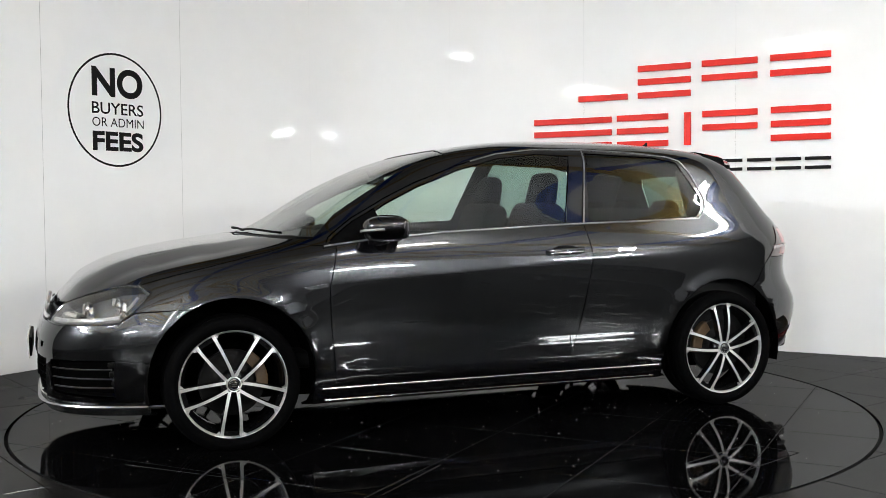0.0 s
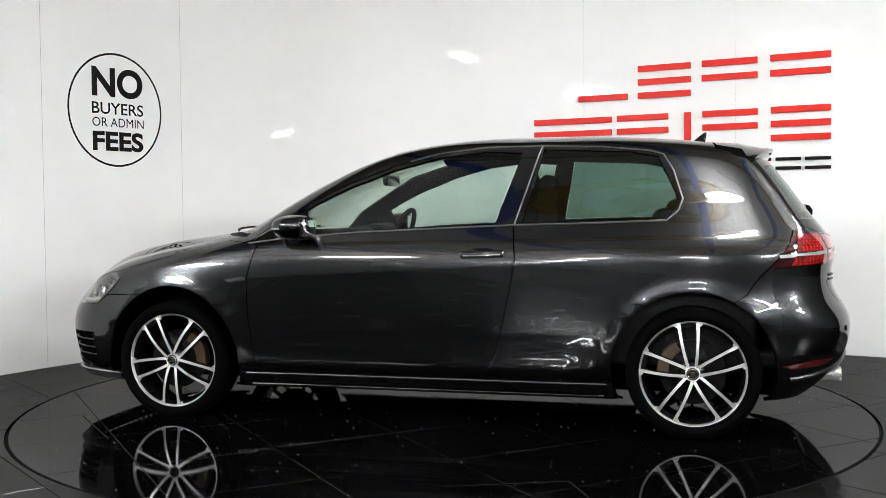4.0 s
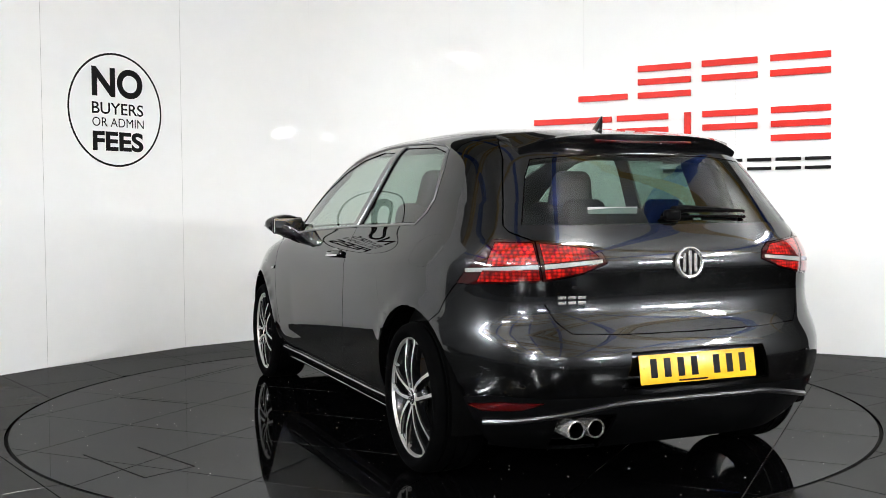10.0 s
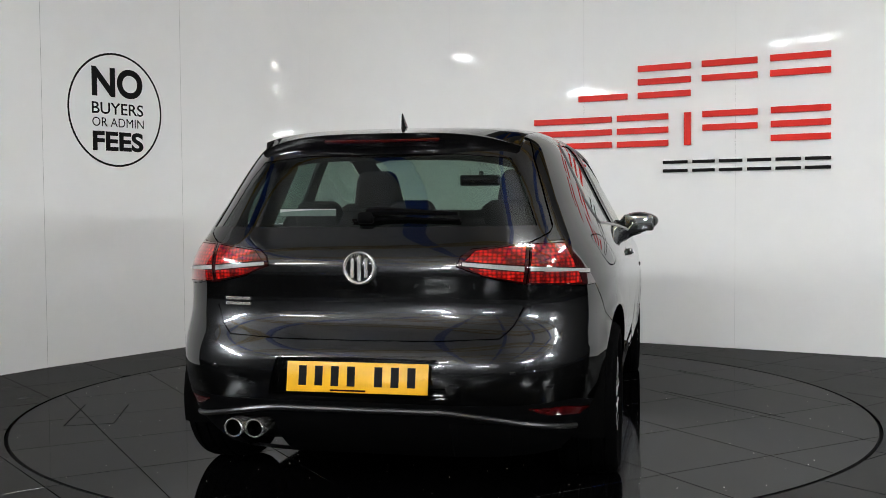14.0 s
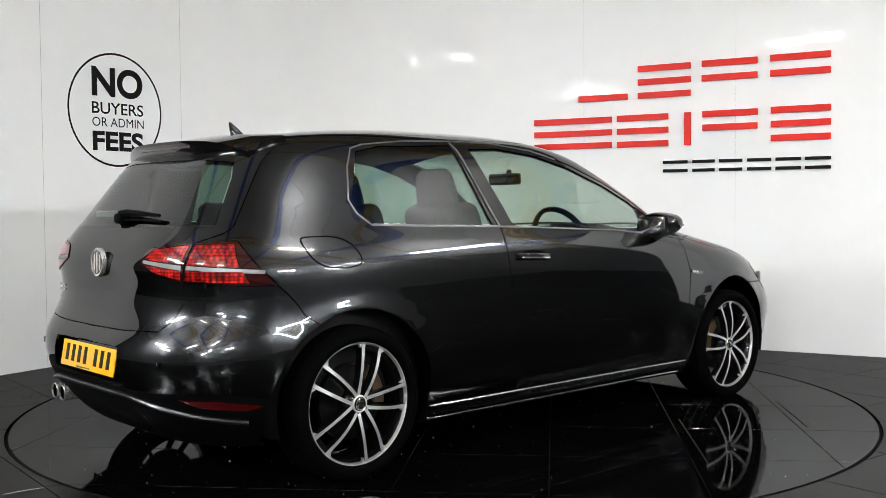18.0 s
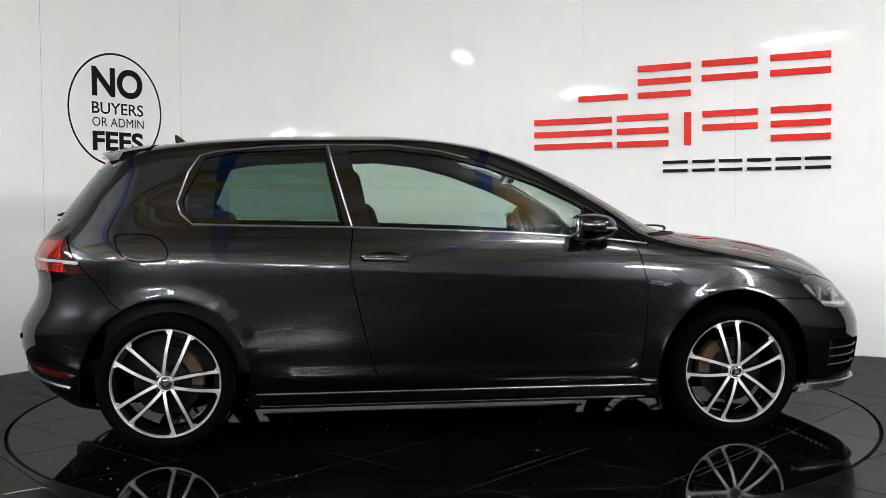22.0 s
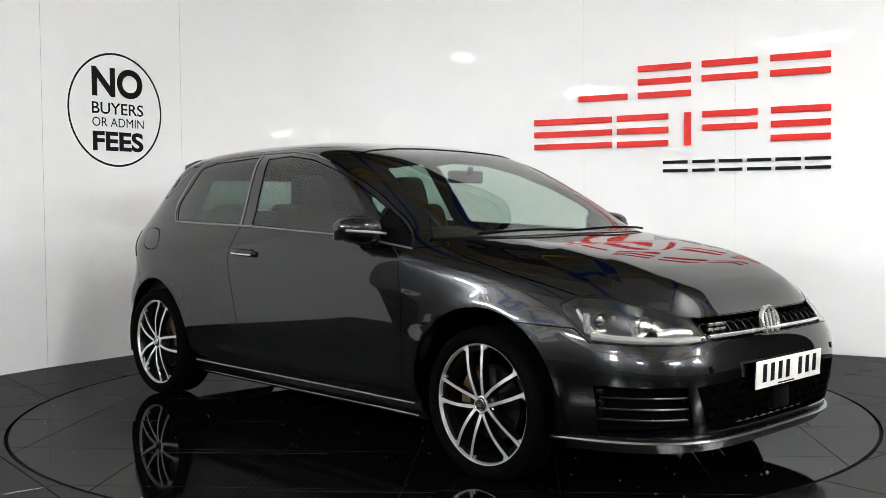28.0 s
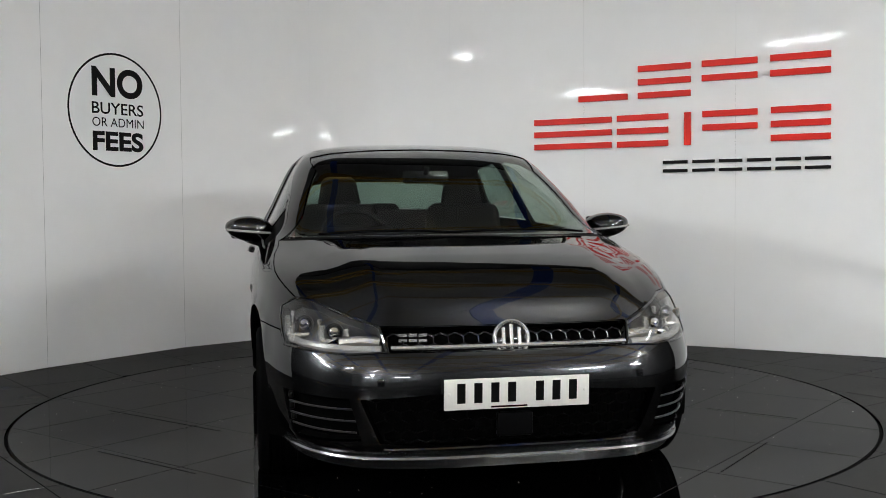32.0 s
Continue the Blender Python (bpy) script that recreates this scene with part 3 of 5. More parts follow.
car = tagged(new("car"), "dark grey metallic three-door hatchback parked on the round turntable", "car")
BOTH = (1, -1)
body = skin_panel("body_side", SHEET["side"], M_PAINT, car, "dark grey metallic body side", BOTH)
skin_panel("bonnet", SHEET["bonnet"], M_PAINT, car, "dark grey metallic bonnet", whole=True)
skin_panel("roof", SHEET["roof"], M_PAINT, car, "dark grey metallic roof", whole=True, gap=0.001)
tailgate = skin_panel("tailgate", SHEET["gate"], M_PAINT, car, "dark grey metallic tailgate", whole=True)
bumper_front = skin_panel("front_bumper", SHEET["bumper_f"], M_PAINT, car, "dark grey metallic front bumper", whole=True, lip=0.03)
bumper_rear = skin_panel("rear_bumper", SHEET["bumper_r"], M_PAINT, car, "dark grey metallic rear bumper", whole=True, lip=0.05)
skin_panel("rear_diffuser", SHEET["diffuser"], M_BLACK, car, "black lower rear apron", whole=True)
skin_panel("front_splitter", SHEET["splitter"], M_SATIN, car, "satin grey front splitter lip", whole=True, sink=-0.008)
skin_panel("cowl", SHEET["cowl"], M_BLACK, car, "black plastic scuttle panel", whole=True, sink=0.008)
skin_panel("front_fender", SHEET["fender"], M_PAINT, car, "dark grey metallic wing", BOTH)
doors = skin_panel("door", SHEET["door"], M_PAINT, car, "dark grey metallic door", BOTH)
sills = skin_panel("sill", SHEET["sill"], M_GLOSS_BLACK, car, "gloss side skirt", BOTH, sink=-0.006)
skin_panel("window_trim", SHEET["window_trim"], M_GLOSS_BLACK, car, "gloss black window surround", BOTH, sink=0.002)
skin_panel("mirror_sail", SHEET["sail"], M_BLACK, car, "black mirror corner panel", BOTH, sink=0.006)
for ob in skin_panel("door_window", SHEET["door_glass"], M_GLASS, car, "green tinted side glass", BOTH, sink=0.006, lip=0):
    ob.visible_shadow = False
for ob in skin_panel("quarter_window", SHEET["quarter_glass"], M_PRIVACY, car, "dark privacy glass", BOTH, sink=0.006, lip=0):
    ob.visible_shadow = False
for nm, key, mat, lab in (("windscreen", "screen", M_SCREEN, "green tinted windscreen"), ("rear_window", "rear_glass", M_REAR_GLASS, "tinted rear screen")):
    ob = skin_panel(nm, SHEET[key], mat, car, lab, whole=True, sink=0.004, lip=0)
    ob.visible_shadow = False
skin_panel("rear_screen_surround", SHEET["rear_blade"], M_GLOSS_BLACK, car, "gloss black rear screen surround", whole=True, sink=0.003)
skin_panel("fuel_flap", SHEET["fuel"], M_PAINT, car, "closed fuel filler flap", (-1,), gap=0.004)
skin_panel("body_side_infill", SHEET["fuel"], M_PAINT, car, "", (1,), gap=-0.0015, lip=0)
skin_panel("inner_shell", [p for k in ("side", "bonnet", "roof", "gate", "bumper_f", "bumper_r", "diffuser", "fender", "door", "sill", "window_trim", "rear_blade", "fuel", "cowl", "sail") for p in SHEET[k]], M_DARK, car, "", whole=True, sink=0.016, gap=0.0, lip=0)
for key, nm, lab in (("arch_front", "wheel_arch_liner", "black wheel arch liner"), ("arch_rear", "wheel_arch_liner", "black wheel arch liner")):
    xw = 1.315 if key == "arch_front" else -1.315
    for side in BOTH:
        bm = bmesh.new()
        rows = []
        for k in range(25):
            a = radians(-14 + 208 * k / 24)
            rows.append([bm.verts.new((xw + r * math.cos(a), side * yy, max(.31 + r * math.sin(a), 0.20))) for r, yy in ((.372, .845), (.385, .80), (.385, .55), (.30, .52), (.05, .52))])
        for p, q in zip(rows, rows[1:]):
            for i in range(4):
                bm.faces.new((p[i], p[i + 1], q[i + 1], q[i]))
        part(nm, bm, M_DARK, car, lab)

# ---- wheels ----
def prism(outline_pts, y0, y1, inset=0.0):
    """A plate between two y planes from an outline of (x, z); its outer face is drawn in by inset."""
    bm = bmesh.new()
    cx = sum(p[0] for p in outline_pts) / len(outline_pts)
    cz = sum(p[1] for p in outline_pts) / len(outline_pts)
    a = [bm.verts.new((x, y0, z)) for x, z in outline_pts]
    b = [bm.verts.new((x, y1, z)) for x, z in outline_pts]
    n = len(a)
    bm.faces.new(a[::-1])
    bm.faces.new(b)
    for i in range(n):
        bm.faces.new((a[i], a[(i + 1) % n], b[(i + 1) % n], b[i]))
    if inset:
        bmesh.ops.bevel(bm, geom=[e for e in bm.edges if e.verts[0].co.y == y1 and e.verts[1].co.y == y1], offset=inset, segments=2, affect="EDGES")
    return bm


R_TYRE, R_RIM = 0.308, 0.2435


def spoke(side_sign):
    """One bar of a twin spoke, from the hub out to the rim, along +x before turning."""
    bm = bmesh.new()
    rows = []
    for k in range(9):
        t = k / 8
        r = 0.032 + (0.240 - 0.032) * t
        off = side_sign * (0.0175 + 0.0265 * t ** 0.9 + 0.003 * math.sin(math.pi * t))
        w = 0.0088 - 0.0012 * math.sin(math.pi * t) + 0.002 * max(t - 0.8, 0) * 5
        y = 0.016 + 0.012 * math.sin(math.pi * min(t * 1.1, 1)) - 0.006 * t
        rows.append([bm.verts.new((r, y - 0.035, off - w * 1.25)), bm.verts.new((r, y - 0.002, off - w)), bm.verts.new((r, y, off - w * 0.85)),
                     bm.verts.new((r, y, off + w * 0.85)), bm.verts.new((r, y - 0.002, off + w)), bm.verts.new((r, y - 0.035, off + w * 1.25))])
    for p, q in zip(rows, rows[1:]):
        for i in range(5):
            bm.faces.new((p[i], p[i + 1], q[i + 1], q[i]))
        bm.faces.new((p[5], p[0], q[0], q[5]))
    bm.faces.new(rows[0][::-1])
    bm.faces.new(rows[-1])
    return bm


def build_wheel(xw, side, phase):
    """phase: degrees by which the first twin spoke stands off straight up, towards the car's nose."""
    y0 = side * 0.848
    hub = Matrix.Translation((xw, y0, 0.294 if xw > 0 else 0.308)) @ (Matrix.Identity(4) if side > 0 else Matrix.Rotation(math.pi, 4, "Z"))
    lean = phase if side > 0 else -phase
    turned = hub @ Matrix.Rotation(radians(-90 + lean), 4, "Y")

    def fit(ob, m):
        ob.matrix_local = m
        return ob

    rim = revolve([(0.226, -0.17), (0.222, -0.15), (0.205, -0.10), (0.212, -0.04), (0.226, -0.005), (0.232, 0.004)], 64)
    wheel = fit(part("wheel", rim, M_RIM_BLACK, car, "black and machined twin-spoke alloy wheel"), turned)

    def sub(name, bm, mat, label="", sharp=35):
        return part(name, bm, mat, wheel, label, sharp=sharp)

    bm = revolve([(0.236, -0.185), (0.262, -0.197), (0.285, -0.192), (0.299, -0.172), (R_TYRE - 0.002, -0.145), (R_TYRE - 0.002, -0.118), (R_TYRE - 0.008, -0.116), (R_TYRE - 0.008, -0.108), (R_TYRE - 0.001, -0.106), (R_TYRE, -0.07),
                         (R_TYRE - 0.008, -0.068), (R_TYRE - 0.008, -0.058), (R_TYRE, -0.056), (R_TYRE - 0.001, -0.02), (R_TYRE - 0.008, -0.018), (R_TYRE - 0.008, -0.008), (R_TYRE - 0.002, -0.006), (0.299, 0.016),
                         (0.288, 0.029), (0.276, 0.033), (0.274, 0.0345), (0.262, 0.034), (0.2505, 0.026), (0.246, 0.018), (0.236, 0.0)], 96)
    for v in bm.verts:  # the tread is pressed flat where it stands
        w = turned @ v.co
        if w.z < 0.001:
            v.co = turned.inverted() @ Vector((w.x, w.y, 0.001))
    sub("tyre", bm, M_RUBBER, "black low-profile tyre", 50)
    sub("rim_lip", revolve([(0.233, 0.000), (0.2375, 0.011), (0.2395, 0.0145), (0.2425, 0.0150), (0.2435, 0.011), (0.242, 0.0)], 96), M_CUT, "bright machined rim edge")
    for k in range(5):
        for sg in (1, -1):
            bm = spoke(sg)
            bmesh.ops.transform(bm, matrix=Matrix.Rotation(radians(72 * k), 4, "Y"), verts=bm.verts)
            me_bright = part("spoke", bm, M_CUT, wheel, "machined spoke", sharp=40)
            me_bright.data.materials.append(M_RIM_BLACK)
            for p in me_bright.data.polygons:
                if p.normal.y < 0.7:
                    p.material_index = 1
        # the black web between the two bars, by the rim
        rot = Matrix.Rotation(radians(72 * k), 4, "Y")
        bm = prism([(0.212, -0.040), (0.238, -0.052), (0.238, 0.052), (0.212, 0.040)], -0.02, 0.002)
        bmesh.ops.transform(bm, matrix=rot, verts=bm.verts)
        sub("spoke_web", bm, M_RIM_BLACK)
        # bright shoulders where the bars meet the rim
        for sg in (1, -1):
            bm = prism([(0.210, sg * 0.046), (0.237, sg * 0.050), (0.233, sg * 0.076), (0.226, sg * 0.070)][:: sg], -0.006, 0.0095)
            bmesh.ops.transform(bm, matrix=rot, verts=bm.verts)
            sub("spoke_foot", bm, M_CUT)
        bm = revolve([(0.0001, 0.006), (0.006, 0.006), (0.008, 0.002), (0.008, -0.02)], 10)
        bmesh.ops.transform(bm, matrix=rot @ Matrix.Translation((-0.056, 0, 0)), verts=bm.verts)
        sub("wheel_bolt", bm, M_SATIN)
    sub("hub", revolve([(0.034, 0.006), (0.046, 0.002), (0.060, -0.010), (0.066, -0.03)], 40), M_RIM_BLACK)
    sub("hub_ring", revolve([(0.027, 0.016), (0.032, 0.0175), (0.0345, 0.016), (0.035, 0.008)], 40), M_CUT)
    sub("hub_cap", revolve([(0.0001, 0.024), (0.014, 0.0235), (0.024, 0.021), (0.029, 0.016)], 40), M_GLOSS_BLACK, "black cap with a bright round emblem")
    sub("cap_emblem", revolve([(0.0195, 0.0235), (0.0215, 0.0250), (0.0245, 0.0240), (0.0250, 0.0215)], 36), M_CHROME)
    for dx, a in ((-0.008, 0), (0.0, 0), (0.008, 0)):
        bm = rounded_box((0.0045, 0.003, 0.026), (dx, 0.0235, 0), 0.001, 1, Matrix.Rotation(radians(a), 3, "Y"))
        sub("cap_emblem", bm, M_CHROME)
    disc = fit(part("brake_disc", revolve([(0.06, -0.040), (0.075, -0.050), (0.150, -0.050), (0.150, -0.074), (0.075, -0.074)], 48), M_STEEL, car, "worn brake disc"), hub)
    bm = revolve([(0.110, -0.095), (0.160, -0.095), (0.164, -0.085), (0.164, -0.042), (0.158, -0.036), (0.110, -0.036)], 48, close=True)
    keep = radians(38)
    drop = [v for v in bm.verts if abs(math.atan2(v.co.z, v.co.x * (1 if xw < 0 else -1) * side) - radians(25)) > keep]
    bmesh.ops.delete(bm, geom=drop, context="VERTS")
    bmesh.ops.holes_fill(bm, edges=[e for e in bm.edges if e.is_boundary], sides=8)
    fit(part("brake_caliper", bm, M_CALIPER, car, "ochre brake caliper"), hub)
    return wheel


build_wheel(1.315, 1, 176.5)
build_wheel(-1.315, 1, 5)
build_wheel(1.315, -1, -9.5)
build_wheel(-1.315, -1, 17)

# ---- lamps, grilles, plates and trim on the car ----
def skin_at(x, y, z):
    s, v = chart((x, abs(y), z))
    p = body_point(s, v)
    n = skin_normals(np.array([[s, v]]))[0]
    sg = 1 if y >= 0 else -1
    return Vector((p[0], sg * p[1], p[2])), Vector((n[0], sg * n[1], n[2]))


def nose_at(y, z, sink=0.0):
    s, v = s_of_y(abs(y), z), float(v_of_z(z))
    p, n = body_point(s, v), skin_normals(np.array([[s, v]]))[0]
    sg = 1 if y >= 0 else -1
    return Vector((p[0] - n[0] * sink, sg * (p[1] - n[1] * sink), p[2] - n[2] * sink))


def tail_at(y, z, sink=0.0):
    s, v = s_of_y(abs(y), z, True), float(v_of_z(z))
    p, n = body_point(s, v), skin_normals(np.array([[s, v]]))[0]
    sg = 1 if y >= 0 else -1
    return Vector((p[0] - n[0] * sink, sg * (p[1] - n[1] * sink), p[2] - n[2] * sink))


def mirror_y(bm, side):
    if side < 0:
        bmesh.ops.scale(bm, vec=(1, -1, 1), verts=bm.verts)
    return bm


# head lamps: housing, lens, twin reflectors, light bar
for side in BOTH:
    lampb = skin_panel("headlamp", SHEET["headlamp"], M_LAMP_GREY, car, "clear head lamp with bright reflectors", (side,), sink=0.055, lip=-0.05, gap=0.004)[0]
    lens = skin_panel("lamp_lens", SHEET["headlamp"], M_LENS, lampb, "clear lens", (side,), sink=0.001, lip=0)[0]
    lens.visible_shadow = False
    rim_line = [(Vector(body_point(a, b)), Vector(skin_normals(np.array([[a, b]]))[0])) for a, b in CURVES["headlamp"] + CURVES["headlamp"][:1]]
    part("lamp_seal", tube([Vector(((q - n * 0.003).x, side * (q - n * 0.003).y, (q - n * 0.003).z)) for q, n in rim_line], 0.0055, 6), M_GLOSS_BLACK, lampb, "black lamp edge")
    for (x, y, z), w, h in (((1.80, .735, .662), .062, .066), ((1.915, .620, .648), .046, .054)):
        p, n = skin_at(x, y * side, z)
        fwd = Vector((1.0, 0.30 * side, 0.05)).normalized()
        rot = fwd.to_track_quat("X", "Z").to_matrix()
        at = Matrix.Translation(p - n * 0.040) @ rot.to_4x4()
        # a bright open-topped frame round each projector
        u = [(0.0, w * a, h * b) for a, b in ((-1.0, 0.62), (-1.0, -0.1), (-0.94, -0.42), (-0.75, -0.5), (0.0, -0.5), (0.72, -0.5), (0.94, -0.42), (1.0, -0.1), (0.92, 0.40))]
        bm = tube(u, 0.0125, 8)
        bmesh.ops.transform(bm, matrix=at, verts=bm.verts)
        part("lamp_reflector", bm, M_LAMP_SILVER, lampb)
        bm = revolve([(0.0001, -0.015), (0.030, -0.012), (0.036, 0.004), (0.034, 0.008), (0.030, 0.004), (0.027, -0.004)], 24, "X")
        bmesh.ops.transform(bm, matrix=at @ Matrix.Translation((0, 0, 0.008)), verts=bm.verts)
        part("lamp_bezel", bm, M_LAMP_GREY, lampb)
        bm = revolve([(0.0001, 0.016), (0.012, 0.013), (0.021, 0.006), (0.025, -0.006)], 20, "X")
        bmesh.ops.transform(bm, matrix=at @ Matrix.Translation((0, 0, 0.008)), verts=bm.verts)
        part("projector", bm, M_CHROME, lampb)
    pts = []
    for (x, y, z) in ((1.79, .775, .607), (1.88, .735, .598), (1.97, .655, .594), (2.03, .56, .592), (2.07, .465, .593)):
        p, n = skin_at(x, y * side, z)
        pts.append(p - n * 0.022)
    part("light_bar", tube(pts, 0.014, 8), M_CLEAR_BAR, lampb, "frosted running light bar")
    pts = [skin_at(x, y * side, z)[0] - skin_at(x, y * side, z)[1] * 0.02 for x, y, z in ((1.72, .765, .70), (1.74, .765, .66), (1.79, .765, .622))]
    part("light_bar", tube(pts, 0.007, 8), M_CLEAR_BAR, lampb)
    part("lamp_reflector", tube([skin_at(x, y * side, z)[0] - skin_at(x, y * side, z)[1] * 0.04 for x, y, z in ((1.95, .60, .62), (2.0, .53, .63), (2.04, .465, .625))], 0.02, 8), M_LAMP_SILVER, lampb)

# tail lamps
for side in BOTH:
    for base, parts_, lab in (("tail_out", ("glow_out_hi", "glow_out_lo", "bar_out"), "dark red lit outer tail lamp"), ("tail_in", ("glow_in_hi", "glow_in_lo", "bar_in"), "dark red lit inner tail lamp")):
        tl = skin_panel("tail_lamp", SHEET[base], M_RED_DARK, car, lab, (side,), sink=-0.004)[0]
        for k in parts_:
            skin_panel("light_bar" if k.startswith("bar") else "lit_segment", SHEET[k], M_CLEAR_BAR if k.startswith("bar") else M_RED_GLOW, tl, "frosted bar" if k.startswith("bar") else "glowing red segment", (side,), sink=-0.004, gap=0.0, lip=0.0)
    skin_panel("rear_reflector", SHEET["reflector"], M_RED_LENS, car, "red rear reflector", (side,), sink=-0.002)

# grilles: backing with the hollow's shade in its colour, honeycomb, bars
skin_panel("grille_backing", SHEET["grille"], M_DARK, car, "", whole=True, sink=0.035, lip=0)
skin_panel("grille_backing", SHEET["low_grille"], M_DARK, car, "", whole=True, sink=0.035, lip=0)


def honeycomb(name, y_half, z0, z1, cell, width_at, mat):
    verts, faces = [], []
    dy, dz = cell, cell * 0.62
    rows = int((z1 - z0) / dz) + 2
    cols = int(2 * y_half / dy) + 2
    segs = set()
    for r in range(-1, rows):
        for c in range(-1, cols):
            cy, cz = -y_half + c * dy + (dy / 2 if r % 2 else 0), z0 + r * dz
            a, b = dy / 2, dz * 0.66
            ring = [(cy - a, cz + b * 0.5), (cy - a, cz - b * 0.5), (cy, cz - b), (cy + a, cz - b * 0.5), (cy + a, cz + b * 0.5), (cy, cz + b)]
            for p, q in zip(ring, ring[1:] + ring[:1]):
                segs.add(tuple(sorted(((round(p[0], 4), round(p[1], 4)), (round(q[0], 4), round(q[1], 4))))))
    for (ya, za), (yb, zb) in segs:
        if min(za, zb) < z0 or max(za, zb) > z1 or max(abs(ya), abs(yb)) > width_at((za + zb) / 2):
            continue
        d = Vector((0, yb - ya, zb - za)).normalized()
        o = Vector((0, -d.z, d.y)) * 0.0022
        i = len(verts)
        for y, z, sg in ((ya, za, 1), (ya, za, -1), (yb, zb, -1), (yb, zb, 1)):
            p = nose_at(y, z, 0.006)
            verts.append(p + o * sg)
        for y, z, sg in ((ya, za, 1), (ya, za, -1), (yb, zb, -1), (yb, zb, 1)):
            verts.append(nose_at(y, z, 0.018) + o * sg)
        faces += [[i, i + 1, i + 2, i + 3], [i, i + 3, i + 7, i + 4], [i + 1, i + 5, i + 6, i + 2]]
    poly_part(name, verts, faces, mat, car, "black honeycomb grille mesh")


honeycomb("grille_mesh", 0.44, 0.583, 0.654, 0.054, lambda z: 0.435 + (z - 0.58) * 0.2, M_RIM_BLACK)
honeycomb("grille_mesh", 0.52, 0.245, 0.425, 0.058, lambda z: 0.465 + (z - 0.245) * 0.35, M_DARK)
part("grille_bar", tube([nose_at(y / 20 * 0.43, 0.589, 0.0) for y in range(-20, 21)], 0.010, 8, 0.8), M_TIP, car, "satin chrome grille strip")
part("grille_bar", tube([nose_at(y / 20 * 0.46, 0.236, 0.004) for y in range(-20, 21)], 0.008, 8), M_GLOSS_BLACK, car)
part("sensor_box", rounded_box((0.03, 0.13, 0.085), nose_at(0.0, 0.315, 0.012), 0.008, 2), M_BLACK, car, "black radar sensor cover")
for side in BOTH:
    vent = skin_panel("fog_vent", SHEET["fog"], M_DARK, car, "black side vent with thin fins", (side,), sink=0.04, lip=-0.03)[0]
    for z in (0.295, 0.336, 0.378):
        pts = []
        s0, s1 = chart((1.84, .785, z))[0], chart((2.095, .565, z))[0]
        for k in range(12):
            s, v = s0 + (s1 - s0) * k / 11, float(v_of_z(z))
            q, n = body_point(s, v), skin_normals(np.array([[s, v]]))[0]
            pts.append(Vector((q[0] - n[0] * 0.012, side * (q[1] - n[1] * 0.012), q[2])))
        part("vent_fin", tube(pts, 0.0050, 6, 0.7), M_FIN, vent)
        q, n = skin_at(1.845, side * 0.795, z + 0.018)
        part("vent_lamp", rounded_box((0.05, 0.018, 0.024), q - n * 0.022, 0.005, 2), M_STEEL, vent, "small fog lamp")
    part("parking_sensor", rounded_box((0.006, 0.026, 0.026), nose_at(side * 0.47, 0.475, -0.0005), 0.004, 2), M_GLOSS_BLACK, car)
    part("parking_sensor", rounded_box((0.006, 0.024, 0.024), tail_at(side * 0.55, 0.50, -0.0005), 0.004, 2), M_GLOSS_BLACK, car)


# number plates with bars for characters
def number_plate(name, at, tilt, face, mat, label):
    m = Matrix.Translation(at) @ Matrix.Rotation(0 if face > 0 else math.pi, 4, "Z") @ Matrix.Rotation(radians(tilt), 4, "Y")
    bm = rounded_box((0.006, 0.520, 0.108), (0, 0, 0), 0.0025, 2)
    bmesh.ops.transform(bm, matrix=m, verts=bm.verts)
    plate = part(name, bm, mat, car, label)
    for k, y in enumerate((-0.195, -0.135, -0.075, -0.015, 0.085, 0.145, 0.205)):
        bm = rounded_box((0.002, 0.029, 0.070), (0.0036, y - 0.005, 0.004), 0.0005, 1)
        bmesh.ops.transform(bm, matrix=m, verts=bm.verts)
        part("plate_bar", bm, M_INK, plate)
    bm = rounded_box((0.002, 0.13, 0.006), (0.0036, -0.03, -0.046), 0.0005, 1)
    bmesh.ops.transform(bm, matrix=m, verts=bm.verts)
    part("footer_bar", bm, M_RED_DARK, plate, "small red dealer line drawn as a bar")
    for y in (-0.243, 0.243):
        bm = revolve([(0.0001, 0.0055), (0.005, 0.005), (0.006, 0.003)], 10, "X")
        bmesh.ops.transform(bm, matrix=m @ Matrix.Translation((0, y, 0.002)), verts=bm.verts)
        part("plate_screw", bm, mat, plate)
    return plate


number_plate("front_number_plate", (2.176, -0.002, 0.4345), 3.0, 1, M_WHITE_PLATE, "white front number plate with black bars")
number_plate("rear_number_plate", (-2.046, -0.002, 0.480), -10.0, -1, M_YELLOW, "yellow rear number plate with black bars")
part("plate_holder", rounded_box((0.012, 0.50, 0.09), (2.168, -0.002, 0.4345), 0.003, 1), M_BLACK, car)
skin_panel("plate_recess", SHEET["recess"], M_PAINT, car, "recess for the rear number plate", whole=True, sink=0.048, lip=0, gap=-0.01)


